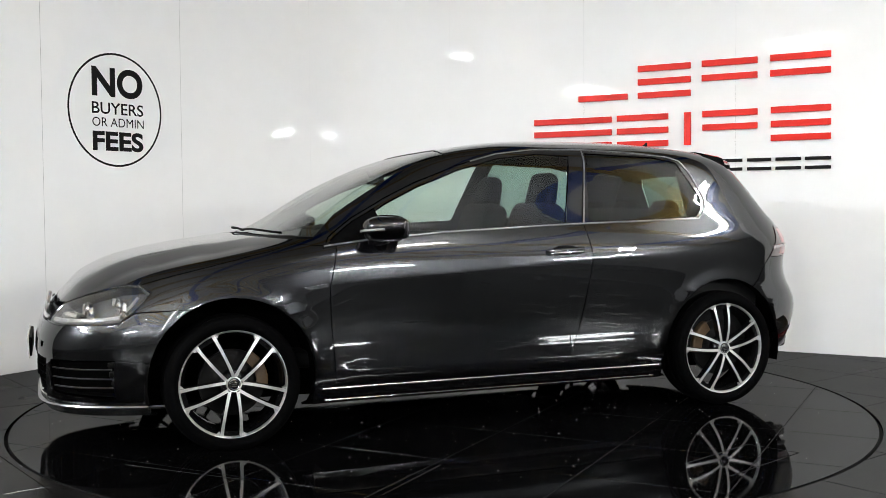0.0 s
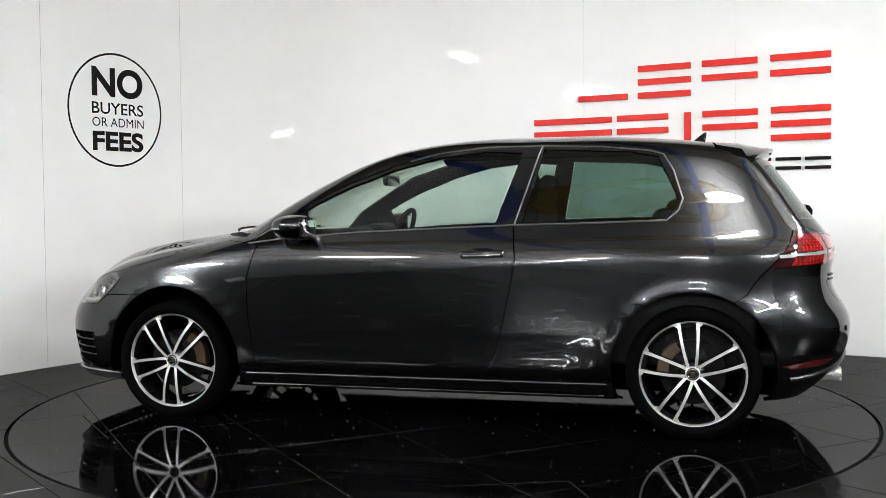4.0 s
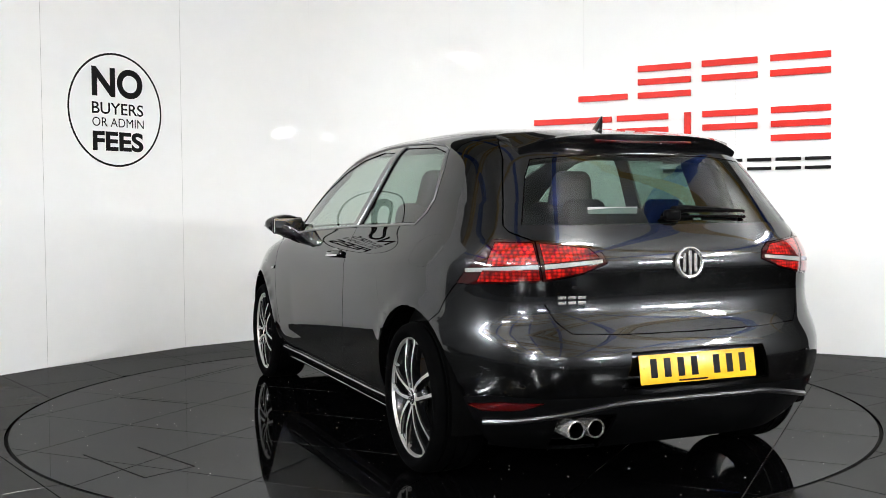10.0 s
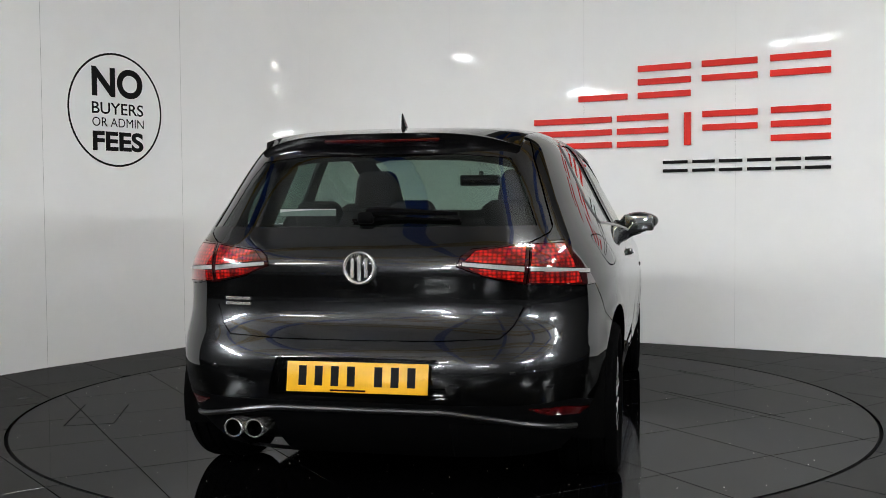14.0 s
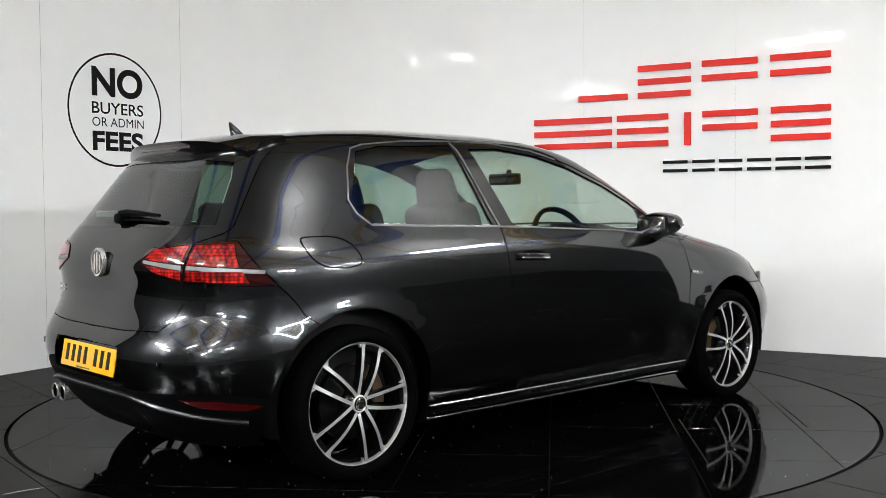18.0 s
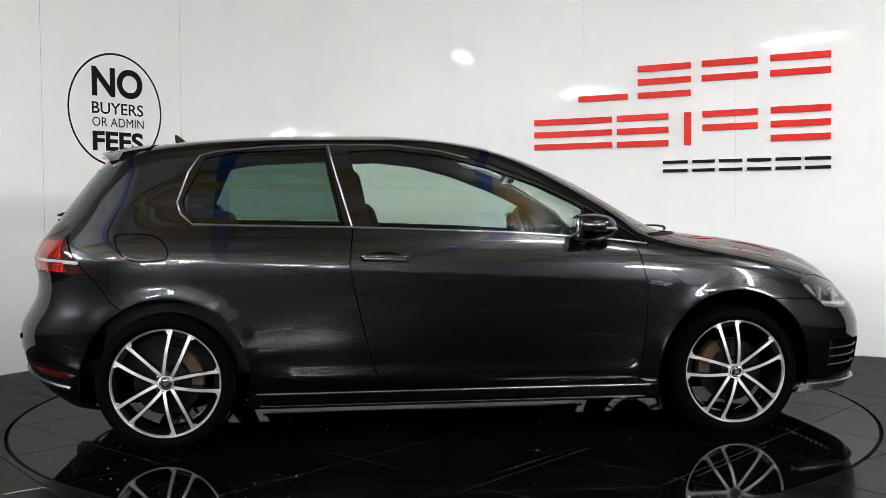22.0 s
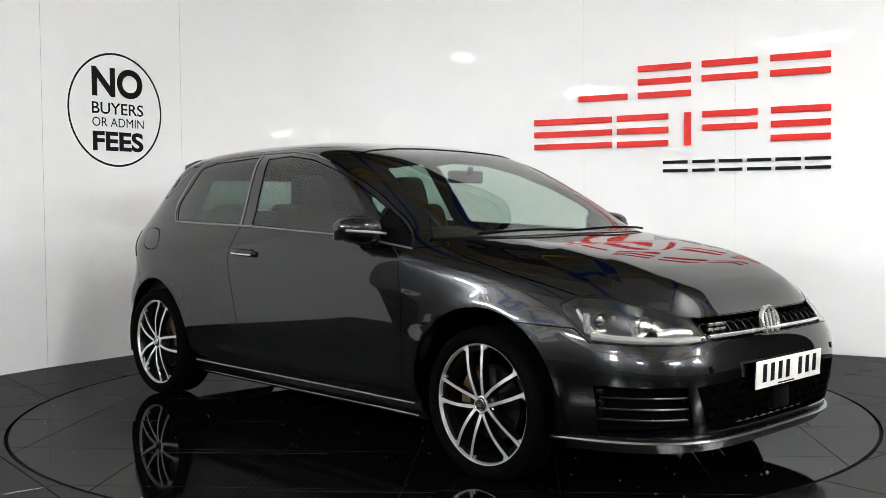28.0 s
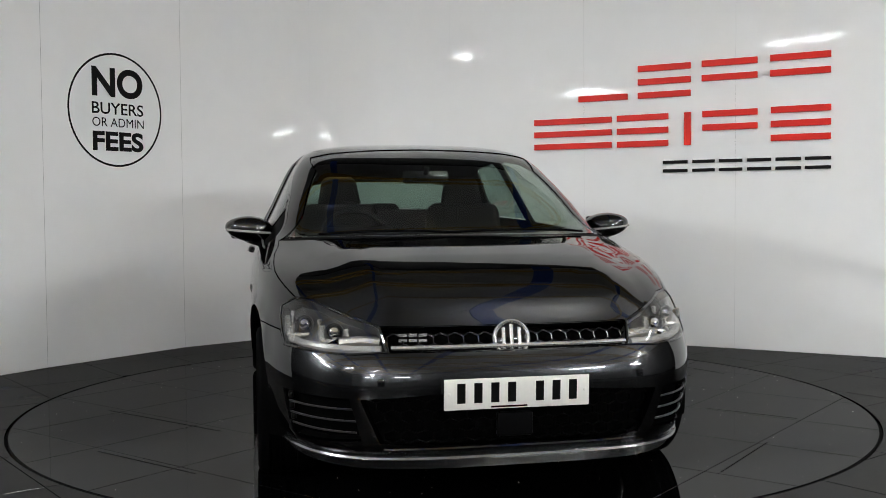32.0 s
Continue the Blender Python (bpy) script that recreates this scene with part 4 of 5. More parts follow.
def emblem(at, axis, radius, name):
    """A round bright emblem: a ring, a dark face and plain bars."""
    q = Vector(axis).to_track_quat("X", "Z").to_matrix().to_4x4()
    m = Matrix.Translation(at) @ q
    bm = revolve([(0.0001, 0.004), (radius * 0.8, 0.004), (radius * 0.9, 0.0)], 40, "X")
    bmesh.ops.transform(bm, matrix=m, verts=bm.verts)
    e = part(name, bm, M_GLOSS_BLACK, car, "round chrome emblem on a black disc")
    bm = revolve([(radius * 0.80, 0.004), (radius * 0.83, 0.010), (radius * 0.93, 0.012), (radius, 0.008), (radius, -0.006)], 48, "X")
    bmesh.ops.transform(bm, matrix=m, verts=bm.verts)
    part("emblem_ring", bm, M_TIP, e)
    for y, h in ((-0.42, 1.15), (0.0, 1.50), (0.42, 1.15)):
        bm = rounded_box((0.008, radius * 0.20, radius * h), (0.006, y * radius, 0), 0.002, 1)
        bmesh.ops.transform(bm, matrix=m, verts=bm.verts)
        part("emblem_bar", bm, M_TIP, e)


emblem((2.088, 0, 0.612), (1, 0, 0.22), 0.068, "front_emblem")
emblem((-1.990, 0, 0.864), (-1, 0, 0.03), 0.060, "rear_emblem")


def badge(at_fn, y0, y1, z, h, name):
    """A small chrome badge of plain bars."""
    w = (y1 - y0 - 0.012) / 3
    first = None
    for k in range(3):
        yc = y0 + w / 2 + k * (w + 0.006)
        p = at_fn(yc, z, -0.002)
        for dz in (-h / 2 + h * 0.18, h / 2 - h * 0.18):
            bm = rounded_box((0.006, w, h * 0.36), p + Vector((0, 0, dz)), 0.001, 1)
            ob = part(name if first is None else "badge_bar", bm, M_TIP, car if first is None else first, "chrome badge drawn as plain bars" if first is None else "")
            first = first or ob


badge(tail_at, 0.440, 0.545, 0.738, 0.030, "model_badge")
badge(lambda y, z, k: nose_at(y, z, 0.002), -0.400, -0.300, 0.622, 0.030, "model_badge")

for side in BOTH:
    # handle, its recess, the wing badge and the sill lines
    p, n = skin_at(-0.34, side * 0.87, 0.852)
    # almost flat disc: the recess's shade is put into its black
    cup = revolve([(0.0001, 0.0), (0.040, 0.001), (0.055, 0.003)], 24, "Y")
    bmesh.ops.transform(cup, matrix=Matrix.Translation(p + Vector((0.0, side * 0.0005, -0.012))) @ Matrix.Diagonal((1.75, side, 0.80, 1)), verts=cup.verts)
    part("handle_cup", cup, M_GLOSS_BLACK, doors[0 if side > 0 else 1])
    bm = rounded_box((0.215, 0.026, 0.040), (0, 0, 0), 0.012, 3)
    for v in bm.verts:
        v.co.y += 0.008 * (1 - (v.co.x / 0.1125) ** 2)
        v.co.z *= 1 - 0.25 * (v.co.x / 0.1125) ** 2
    bmesh.ops.transform(bm, matrix=Matrix.Translation(p + Vector((0, side * 0.004, 0.002))) @ Matrix.Rotation(radians(2.3), 4, "Y") @ Matrix.Diagonal((1, side, 1, 1)), verts=bm.verts)
    part("door_handle", bm, M_PAINT, doors[0 if side > 0 else 1], "body-coloured pull handle")
    bm = rounded_box((0.185, 0.006, 0.009), (0, 0, 0), 0.0025, 2)
    bmesh.ops.transform(bm, matrix=Matrix.Translation(p + Vector((0, side * 0.0235, -0.004))) @ Matrix.Rotation(radians(2.3), 4, "Y"), verts=bm.verts)
    part("handle_strip", bm, M_CHROME, doors[0 if side > 0 else 1], "chrome strip")
    a, na = skin_at(0.885, side * 0.9, 0.728)
    b, nb = skin_at(1.005, side * 0.9, 0.716)
    bm = bmesh.new()
    vs = [bm.verts.new(v) for v in (a + na * 0.004 + Vector((0, 0, 0.010)), a + na * 0.004 - Vector((0, 0, 0.009)), b + nb * 0.003 - Vector((0.03, 0, 0.009)), b + nb * 0.002 + Vector((0, 0, 0.004)))]
    ws = [bm.verts.new(v.co - na * 0.008) for v in vs]
    bm.faces.new(vs)
    for i in range(4):
        bm.faces.new((vs[i], ws[i], ws[(i + 1) % 4], vs[(i + 1) % 4]))
    blade = part("wing_badge", bm, M_SATIN, car, "pointed satin badge blade on the wing", smooth=False)
    for k in range(3):
        q = a.lerp(b, 0.12 + 0.16 * k)
        part("badge_bar", rounded_box((0.014, 0.004, 0.012), q + na * 0.0045, 0.001, 1), M_CHROME, blade)
    # the upper line paints the highlight along the door's bottom; the lower is trim
    for z, r, mat in ((0.243, 0.0055, M_SATIN), (0.182, 0.006, M_SATIN)):
        part("sill_line", tube([skin_at(x, side * 0.9, z)[0] + skin_at(x, side * 0.9, z)[1] * 0.006 for x in np.linspace(0.93, -0.94, 24)], r, 6), mat, sills[0 if side > 0 else 1], "satin strip, the upper one a painted highlight")
    # bright lower edge and seam line of the side windows
    part("window_strip", tube([skin_at(x, side * 0.8, z)[0] + skin_at(x, side * 0.8, z)[1] * 0.002 for x, z in [(t, float(np.interp(t, [-1.19, -.85, -.497, -.296, .288, .647, .86], [1.011, .999, .991, .984, .958, .929, .902]))) for t in np.linspace(-1.19, .86, 30)]], 0.0045, 6), M_EDGE, car, "satin waist strip")
    part("window_strip", tube([skin_at(x, side * 0.8, z)[0] + skin_at(x, side * 0.8, z)[1] * 0.003 for x, z in [(-.483 - .105 * t, 0.995 + 0.365 * t) for t in np.linspace(0, 1, 12)]], 0.004, 6), M_EDGE, car, "satin pillar strip")
    # thin satin edge all round the side windows
    edge = [chart(tuple(i + (j - i) * t / 3 for i, j in zip(a, b))) for a, b in zip(DLO[4:17], DLO[5:18]) for t in range(3)]
    edge = [Vector(body_point(a, b)) + Vector(skin_normals(np.array([[a, b]]))[0]) * 0.001 for a, b in edge]
    part("window_edge", tube([Vector((q.x, side * q.y, q.z)) for q in edge], 0.0038, 6), M_EDGE, car, "satin edge strip")
    # door mirror
    cx, cy, cz = 0.600, side * 0.902, 0.982
    bm = bmesh.new()
    bmesh.ops.create_uvsphere(bm, u_segments=28, v_segments=18, radius=1)
    for v in bm.verts:
        x, y, z = v.co
        k = (abs(x) ** 2.4 + abs(y) ** 2.4 + abs(z) ** 2.4) ** (-1 / 2.4) if v.co.length > 0 else 1
        x, y, z = x * k, y * k, z * k
        x = max(x, -0.56)
        v.co = Vector((x * 0.122 * (1 - 0.25 * abs(y) ** 2 if y * side > 0 else 1), y * 0.113, z * 0.064 * (1 - 0.25 * max(y * side, 0))))
        v.co.z += 0.010 * y * side
    bmesh.ops.translate(bm, vec=(cx, cy, cz), verts=bm.verts)
    mir = part("door_mirror", bm, M_PAINT, car, "body-coloured door mirror")
    bm = bmesh.new()
    rows = []
    for k in range(13):
        u = -0.86 + 1.78 * k / 12
        xx = cx + 0.122 * (1 - abs(u) ** 2.4) ** (1 / 2.4) * (1 - 0.25 * max(u, 0) ** 2)
        rows.append(Vector((xx + 0.001, side * (0.902 + 0.113 * u), 0.972 + 0.010 * u)))
    part("indicator_strip", tube(rows, 0.0055, 8), M_CLEAR_BAR, mir, "frosted indicator strip")
    bm = rounded_box((0.012, 0.160, 0.082), (cx - 0.072, cy, cz), 0.005, 2)
    part("mirror_glass", bm, M_MIRROR, mir, "mirror glass")
    bm = rounded_box((0.03, 0.176, 0.094), (cx - 0.058, cy, cz), 0.014, 3)
    part("mirror_rim", bm, M_GLOSS_BLACK, mir)
    part("mirror_arm", tube([skin_at(0.66, side * 0.82, 0.915)[0] - Vector((0, side * 0.02, 0)), Vector((0.645, side * 0.835, 0.912)), Vector((0.615, side * 0.875, 0.922)), Vector((0.60, side * 0.91, 0.935))], [0.030, 0.030, 0.028, 0.03], 10, 0.6), M_BLACK, mir, "black mirror arm")


def top_z(x, y):
    """Height of the roof's skin over a place."""
    lo, hi = float(v_of_z(1.20)), V_TOP
    for _ in range(40):
        m = (lo + hi) / 2
        zz, xf, w, xr, nf, nr, cf, cr = level(m)
        c, a, n = (cf, xf - cf, nf) if x > cf else ((cr, xr - cr, nr) if x < cr else (x, 1.0, nf))
        if abs((x - c) / a) ** n + abs(y / w) ** n < 1:
            lo = m
        else:
            hi = m
    z = float(level(lo)[0])
    return z + float(crown(x, y, z))


# roof spoiler, its brake light, the aerial, the rear wiper, exhaust tips
bm = bmesh.new()
rows = []
for k in range(33):
    t = -1 + 2 * k / 32
    y = 0.530 * t
    e = abs(t)
    xf = -1.40 - 0.02 * e ** 4
    zt = top_z(xf, y * 0.985)
    tip = -1.712 + 0.11 * e ** 2.5
    z_tip = 1.362 - 0.055 * e ** 4
    rows.append([bm.verts.new(v) for v in ((xf, y, zt + 0.001), (xf - 0.12, y, max(zt, 1.30) - 0.003 - 0.018 * e ** 3), (tip + 0.04, y * 0.99, z_tip + 0.007), (tip, y * 0.985, z_tip), (tip + 0.003, y * 0.98, z_tip - 0.012), (tip + 0.030, y * 0.975, z_tip - 0.060 + 0.012 * e ** 3), (tip + 0.085, y * 0.95, z_tip - 0.100 + 0.015 * e ** 3))])
for p, q in zip(rows, rows[1:]):
    for i in range(6):
        f = bm.faces.new((p[i], p[i + 1], q[i + 1], q[i]))
bm.faces.new(rows[0][::-1])
bm.faces.new(rows[-1])
spoiler = part("roof_spoiler", bm, M_PAINT, car, "roof spoiler, dark grey above and gloss black below", sharp=50)
spoiler.data.materials.append(M_GLOSS_BLACK)
for p in spoiler.data.polygons:
    if p.center.z < 1.354 - 0.03 * abs(p.center.y / 0.565) ** 3 and p.normal.z < 0.45:
        p.material_index = 1
pts = []
for k in range(17):
    t = (-1 + 2 * k / 16) * 0.40
    pts.append(Vector((-1.712 + 0.085 * abs(t) ** 2.5 + 0.018, 0.565 * t, 1.362 - 0.026)))
part("high_brake_light", tube(pts, 0.009, 8, 0.8), M_RED_LENS, spoiler, "red high-level brake light")
bm = bmesh.new()
fin = []
for k in range(9):
    t = k / 8
    fin.append((-1.33 - 0.045 * t ** 0.7, 1.395 + 0.072 * t, 0.055 * (1 - t) ** 0.8 + 0.006, 0.014 * (1 - t) + 0.0025))
rings = []
for x, z, lx, ly in fin:
    rings.append([bm.verts.new((x + lx * math.cos(2 * math.pi * j / 12) * (1.0 if math.cos(2 * math.pi * j / 12) > 0 else 0.45), ly * math.sin(2 * math.pi * j / 12), z)) for j in range(12)])
for p, q in zip(rings, rings[1:]):
    for j in range(12):
        bm.faces.new((p[j], p[(j + 1) % 12], q[(j + 1) % 12], q[j]))
bm.faces.new(rings[-1])
part("roof_aerial", bm, M_GLOSS_BLACK, car, "black shark-fin roof aerial")
wiper_pts = [tail_at(y, z, -0.022) for y, z in ((0.0, 1.045), (-0.06, 1.052), (-0.16, 1.050), (-0.26, 1.046), (-0.36, 1.042))]
wiper = part("rear_wiper", tube(wiper_pts, [0.020, 0.016, 0.012, 0.009, 0.006], 8), M_BLACK, car, "black rear wiper arm")
part("wiper_pivot", rounded_box((0.05, 0.06, 0.045), tail_at(0.005, 1.035, -0.012), 0.014, 3), M_BLACK, wiper)
part("wiper_blade", tube([tail_at(y, z, -0.006) for y, z in ((0.06, 1.030), (-0.10, 1.034), (-0.24, 1.033), (-0.37, 1.028))], 0.006, 6), M_BLACK, wiper)
for y in (0.492, 0.410):
    bm = revolve([(0.028, -1.80), (0.0335, -1.80), (0.0345, -1.95), (0.0362, -1.985), (0.0350, -1.995), (0.0320, -1.998), (0.0295, -1.990), (0.0290, -1.90), (0.0290, -1.80)], 32, "X")
    bmesh.ops.transform(bm, matrix=Matrix.Translation((0, y, 0.272)), verts=bm.verts)
    tip = part("exhaust_tip", bm, M_TIP, car, "chrome exhaust tailpipe")
    bm = revolve([(0.0001, -1.93), (0.0284, -1.93), (0.0284, -1.992)], 24, "X")
    bmesh.ops.transform(bm, matrix=Matrix.Translation((0, y, 0.272)), verts=bm.verts)
    part("pipe_bore", bm, M_DARK, tip)
skin_panel("apron_infill", SHEET["notch"], M_BLACK, car, "", (-1,), gap=-0.001, lip=0)
part("silencer", rounded_box((0.30, 0.55, 0.13), (-1.72, 0.25, 0.27), 0.04, 3), M_STEEL, car, "grey silencer box")
part("apron_strip", tube([tail_at(y, 0.366 - 0.10 * max(abs(y) - 0.30, 0) ** 1.3 / 0.4, -0.004) for y in np.linspace(-0.74, 0.74, 41)], 0.011, 8), M_FIN, car, "satin grey strip across the rear apron")
part("splitter_lip", tube([Vector((*body_point(s, float(v_of_z(0.205)))[:2], 0.205)) * 1.0 + Vector((0.012, 0, 0)) for s in np.linspace(0.62, 0, 24)] + [Vector((body_point(s, float(v_of_z(0.205)))[0] + 0.012, -body_point(s, float(v_of_z(0.205)))[1], 0.205)) for s in np.linspace(0.03, 0.62, 24)], 0.013, 8, 0.8), M_SATIN, car, "satin grey splitter lip")
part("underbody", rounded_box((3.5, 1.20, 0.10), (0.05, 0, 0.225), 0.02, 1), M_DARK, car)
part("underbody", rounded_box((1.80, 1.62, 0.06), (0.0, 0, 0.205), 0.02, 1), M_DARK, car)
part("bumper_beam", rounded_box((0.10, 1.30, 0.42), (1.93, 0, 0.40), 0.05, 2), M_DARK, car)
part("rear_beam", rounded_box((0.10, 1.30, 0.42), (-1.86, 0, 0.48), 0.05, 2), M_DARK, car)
for y0, y1 in ((0.62, -0.05), (0.02, -0.60)):
    pts = [nose_at(y0 + (y1 - y0) * k / 10, 0.951, -0.012 - 0.010 * math.sin(math.pi * k / 10)) for k in range(11)]
    part("windscreen_wiper", tube(pts, 0.006, 6), M_BLACK, car, "black windscreen wiper")

# ---- cabin ----
def cushion(name, size, at, r, parent, turn=0.0, label="", mat=None, taper=0.0):
    bm = rounded_box(size, (0, 0, 0), r, 4)
    if taper:
        for v in bm.verts:
            v.co.y *= 1 - taper * (v.co.z / size[2] + 0.5)
    bmesh.ops.transform(bm, matrix=Matrix.Translation(at) @ Matrix.Rotation(radians(turn), 4, "Y"), verts=bm.verts)
    return part(name, bm, mat or M_SEAT, parent, label)


for side in BOTH:
    seat = cushion("front_seat", (0.52, 0.52, 0.16), (-0.02, side * 0.37, 0.50), 0.05, car, -6, "dark fabric front seat")
    cushion("backrest", (0.15, 0.50, 0.62), (-0.36, side * 0.37, 0.80), 0.06, seat, -18, taper=0.12)
    cushion("headrest", (0.10, 0.27, 0.20), (-0.47, side * 0.37, 1.165), 0.048, seat, -12, "dark head restraint", taper=0.28)
    for dy in (-0.05, 0.05):
        part("headrest_post", tube([(-0.44, side * 0.37 + dy, 1.03), (-0.46, side * 0.37 + dy, 1.12)], 0.006, 6), M_CHROME, seat)
bench = cushion("rear_bench", (0.48, 1.20, 0.16), (-0.78, 0, 0.52), 0.05, car, -6, "dark fabric rear bench")
cushion("backrest", (0.14, 1.20, 0.56), (-1.10, 0, 0.80), 0.06, bench, -22)
for y in (-0.42, 0.0, 0.42):
    cushion("headrest", (0.085, 0.25, 0.14), (-1.22, y, 1.04), 0.04, bench, -15, "dark rear head restraint", taper=0.25)
dash = cushion("dashboard", (0.42, 1.34, 0.30), (0.72, 0, 0.80), 0.08, car, 8, "black dashboard", M_TRIM)
cushion("instrument_hood", (0.16, 0.36, 0.07), (0.60, -0.37, 0.945), 0.03, dash, 8, "", M_TRIM)
cushion("centre_screen", (0.03, 0.22, 0.13), (0.53, 0.0, 0.87), 0.01, dash, -12, "", M_GLOSS_BLACK)
m = Matrix.Translation((0.44, -0.37, 0.90)) @ Matrix.Rotation(radians(-24), 4, "Y")
bm = revolve([(0.170, -0.012), (0.182, -0.016), (0.193, -0.010), (0.195, 0.0), (0.190, 0.012), (0.178, 0.015), (0.169, 0.008)], 40, "X", close=True)
bmesh.ops.transform(bm, matrix=m, verts=bm.verts)
wheel_s = part("steering_wheel", bm, M_TRIM, car, "black leather steering wheel")
for a in (0, 180, 270):
    bm = tube([(0.02, 0, 0), (0.0, 0.175 * math.cos(radians(a)), 0.175 * math.sin(radians(a)))], 0.018, 8)
    bmesh.ops.transform(bm, matrix=m, verts=bm.verts)
    part("wheel_spoke", bm, M_TRIM, wheel_s)
cushion("interior_mirror", (0.035, 0.24, 0.065), (0.38, 0.0, 1.235), 0.015, car, 0, "black rear-view mirror", M_GLOSS_BLACK)
part("mirror_stalk", tube([(0.40, 0, 1.25), (0.42, 0, 1.285)], 0.014, 8), M_BLACK, car)
cushion("cabin_floor", (2.9, 1.40, 0.08), (-0.40, 0, 0.36), 0.02, car, 0, "", M_TRIM)
for side in BOTH:
    cushion("door_card", (1.25, 0.06, 0.62), (0.15, side * 0.79, 0.62), 0.02, car, 0, "black door lining", M_TRIM)
    cushion("side_trim", (1.10, 0.06, 0.62), (-1.05, side * 0.74, 0.64), 0.02, car, 0, "", M_TRIM)
for side in BOTH:
    bm = rounded_box((0.26, 0.05, 0.30), (0, 0, 0), 0.02, 3)
    bmesh.ops.transform(bm, matrix=Matrix.Translation((-1.36, side * 0.575, 1.14)) @ Matrix.Rotation(radians(side * 25), 4, "X") @ Matrix.Rotation(radians(side * 6), 4, "Z"), verts=bm.verts)
    part("pillar_trim", bm, M_TRIM, car, "dark pillar lining")
cushion("parcel_shelf", (0.52, 1.16, 0.03), (-1.50, 0, 0.985), 0.01, car, 0, "black parcel shelf", M_TRIM)
part("window_sticker", rounded_box((0.002, 0.22, 0.026), tail_at(0.262, 1.068, 0.010), 0.0005, 1), M_STICKER, car, "pale sticker in the rear screen")

# ---- the room ----
M_WALL = material("glossy_white_wall_panel", (0.82, 0.82, 0.815), 0.035, 0.0, 0.0, grain=0.02, grain_size=6, rough_var=0.012, spec=0.055)
M_JOINT = material("panel_joint", (0.76, 0.76, 0.755), 0.5)
M_TILE = polished("polished_black_floor_tile", (0.0013, 0.0013, 0.0014), 0.075, 0.16, 0.035)
M_TILE_OUT = polished("worn_black_floor_tile", (0.0055, 0.0053, 0.0050), 0.039, 0.155, 0.16, 22.0, 0.35)
M_GROUT = material("dark_grout", (0.004, 0.004, 0.004), 0.85, grain=0.3, spec=0.1)
M_RED_SIGN = material("red_sign_acrylic", (0.66, 0.020, 0.012), 0.45, grain=0.05, spec=0.2)
M_BLACK_SIGN = material("black_sign_acrylic", (0.004, 0.004, 0.004), 0.5, spec=0.1, grain=0.2)
M_DUST = material("pale_dust", (0.65, 0.63, 0.60), 0.9)
M_ROOM = material("grey_room_lining", (0.06, 0.06, 0.062), 0.7, grain=0.2, grain_size=10)
M_CEIL = material("grey_ribbed_roof_sheet", (0.50, 0.50, 0.50), 0.6, grain=0.15, grain_size=14)
M_CONCRETE = material("dark_hall_floor", (0.016, 0.016, 0.0165), 0.85, grain=0.3, grain_size=5, spec=0.05)
M_OCHRE = material("ochre_steel_beam", (0.42, 0.26, 0.05), 0.5, grain=0.2, grain_size=18)
M_BLUE = material("blue_steel_purlin", (0.025, 0.09, 0.42), 0.4, grain=0.15, grain_size=18)
M_CASE = material("white_lamp_casing", (0.75, 0.75, 0.73), 0.4)
M_TUBE = material("lit_strip_lamp", (1, 1, 1), 0.4, emit=(0.955, 0.985, 1.0), power=325.0)
# weaker tubes, set so that the wall's right side is not overlit
M_TUBE_DIM = material("dim_strip_lamp", (1, 1, 1), 0.4, emit=(0.98, 0.985, 0.96), power=155.0)
WALL_BASE = [(-3.86, -0.80), (-3.30, 0.30), (-2.715, 1.298), (-2.019, 2.273), (-1.12, 3.05), (0.075, 3.09), (1.147, 2.556), (2.198, 1.976), (3.25, 1.38), (4.29, 0.76), (5.3, 0.1)]
WALL_TOP = 3.6


def grid_box(bm, c, size, turn=0.0):
    """Adds a plain block to a bmesh."""
    r = bmesh.ops.create_cube(bm, size=1, matrix=Matrix.Translation(c) @ Matrix.Rotation(turn, 4, "Z") @ Matrix.Diagonal((*size, 1)))
    return r["verts"]


def plate_mesh(name, loop, z0, z1, mat, parent, label="", bevel=0.0):
    """A flat piece with an outline of (x, y) points between two heights."""
    n = len(loop)
    if bevel:
        c = (sum(p[0] for p in loop) / n, sum(p[1] for p in loop) / n)
        top = [(x + (c[0] - x) / max(math.hypot(c[0] - x, c[1] - y), 1e-6) * bevel, y + (c[1] - y) / max(math.hypot(c[0] - x, c[1] - y), 1e-6) * bevel) for x, y in loop]
        verts = [(x, y, z0) for x, y in loop] + [(x, y, z1 - bevel) for x, y in loop] + [(x, y, z1) for x, y in top]
        faces = [[i, (i + 1) % n, n + (i + 1) % n, n + i] for i in range(n)] + [[n + i, n + (i + 1) % n, 2 * n + (i + 1) % n, 2 * n + i] for i in range(n)] + [[2 * n + i for i in range(n)]]
    else:
        verts = [(x, y, z0) for x, y in loop] + [(x, y, z1) for x, y in loop]
        faces = [[i, (i + 1) % n, n + (i + 1) % n, n + i] for i in range(n)] + [[n + i for i in range(n)]]
    return poly_part(name, verts, faces, mat, parent, label)


# the curved white wall of tall panels
back_verts = [(x + nx * d, y + ny * d, z) for (x, y), (nx, ny) in [(p, (Vector(p) - Vector((0, -2.5))).normalized()) for p in WALL_BASE] for d in (0.0025, 0.12) for z in (-0.02, WALL_TOP)]
back_faces = []
for i in range(len(WALL_BASE) - 1):
    a, b = 4 * i, 4 * i + 4
    back_faces += [[a, b, b + 1, a + 1], [a + 3, b + 3, b + 2, a + 2], [a + 1, b + 1, b + 3, a + 3]]
wall = tagged(poly_part("wall_north", back_verts, back_faces, M_JOINT, None), "tall glossy white panels in a curved wall", kind="structure")
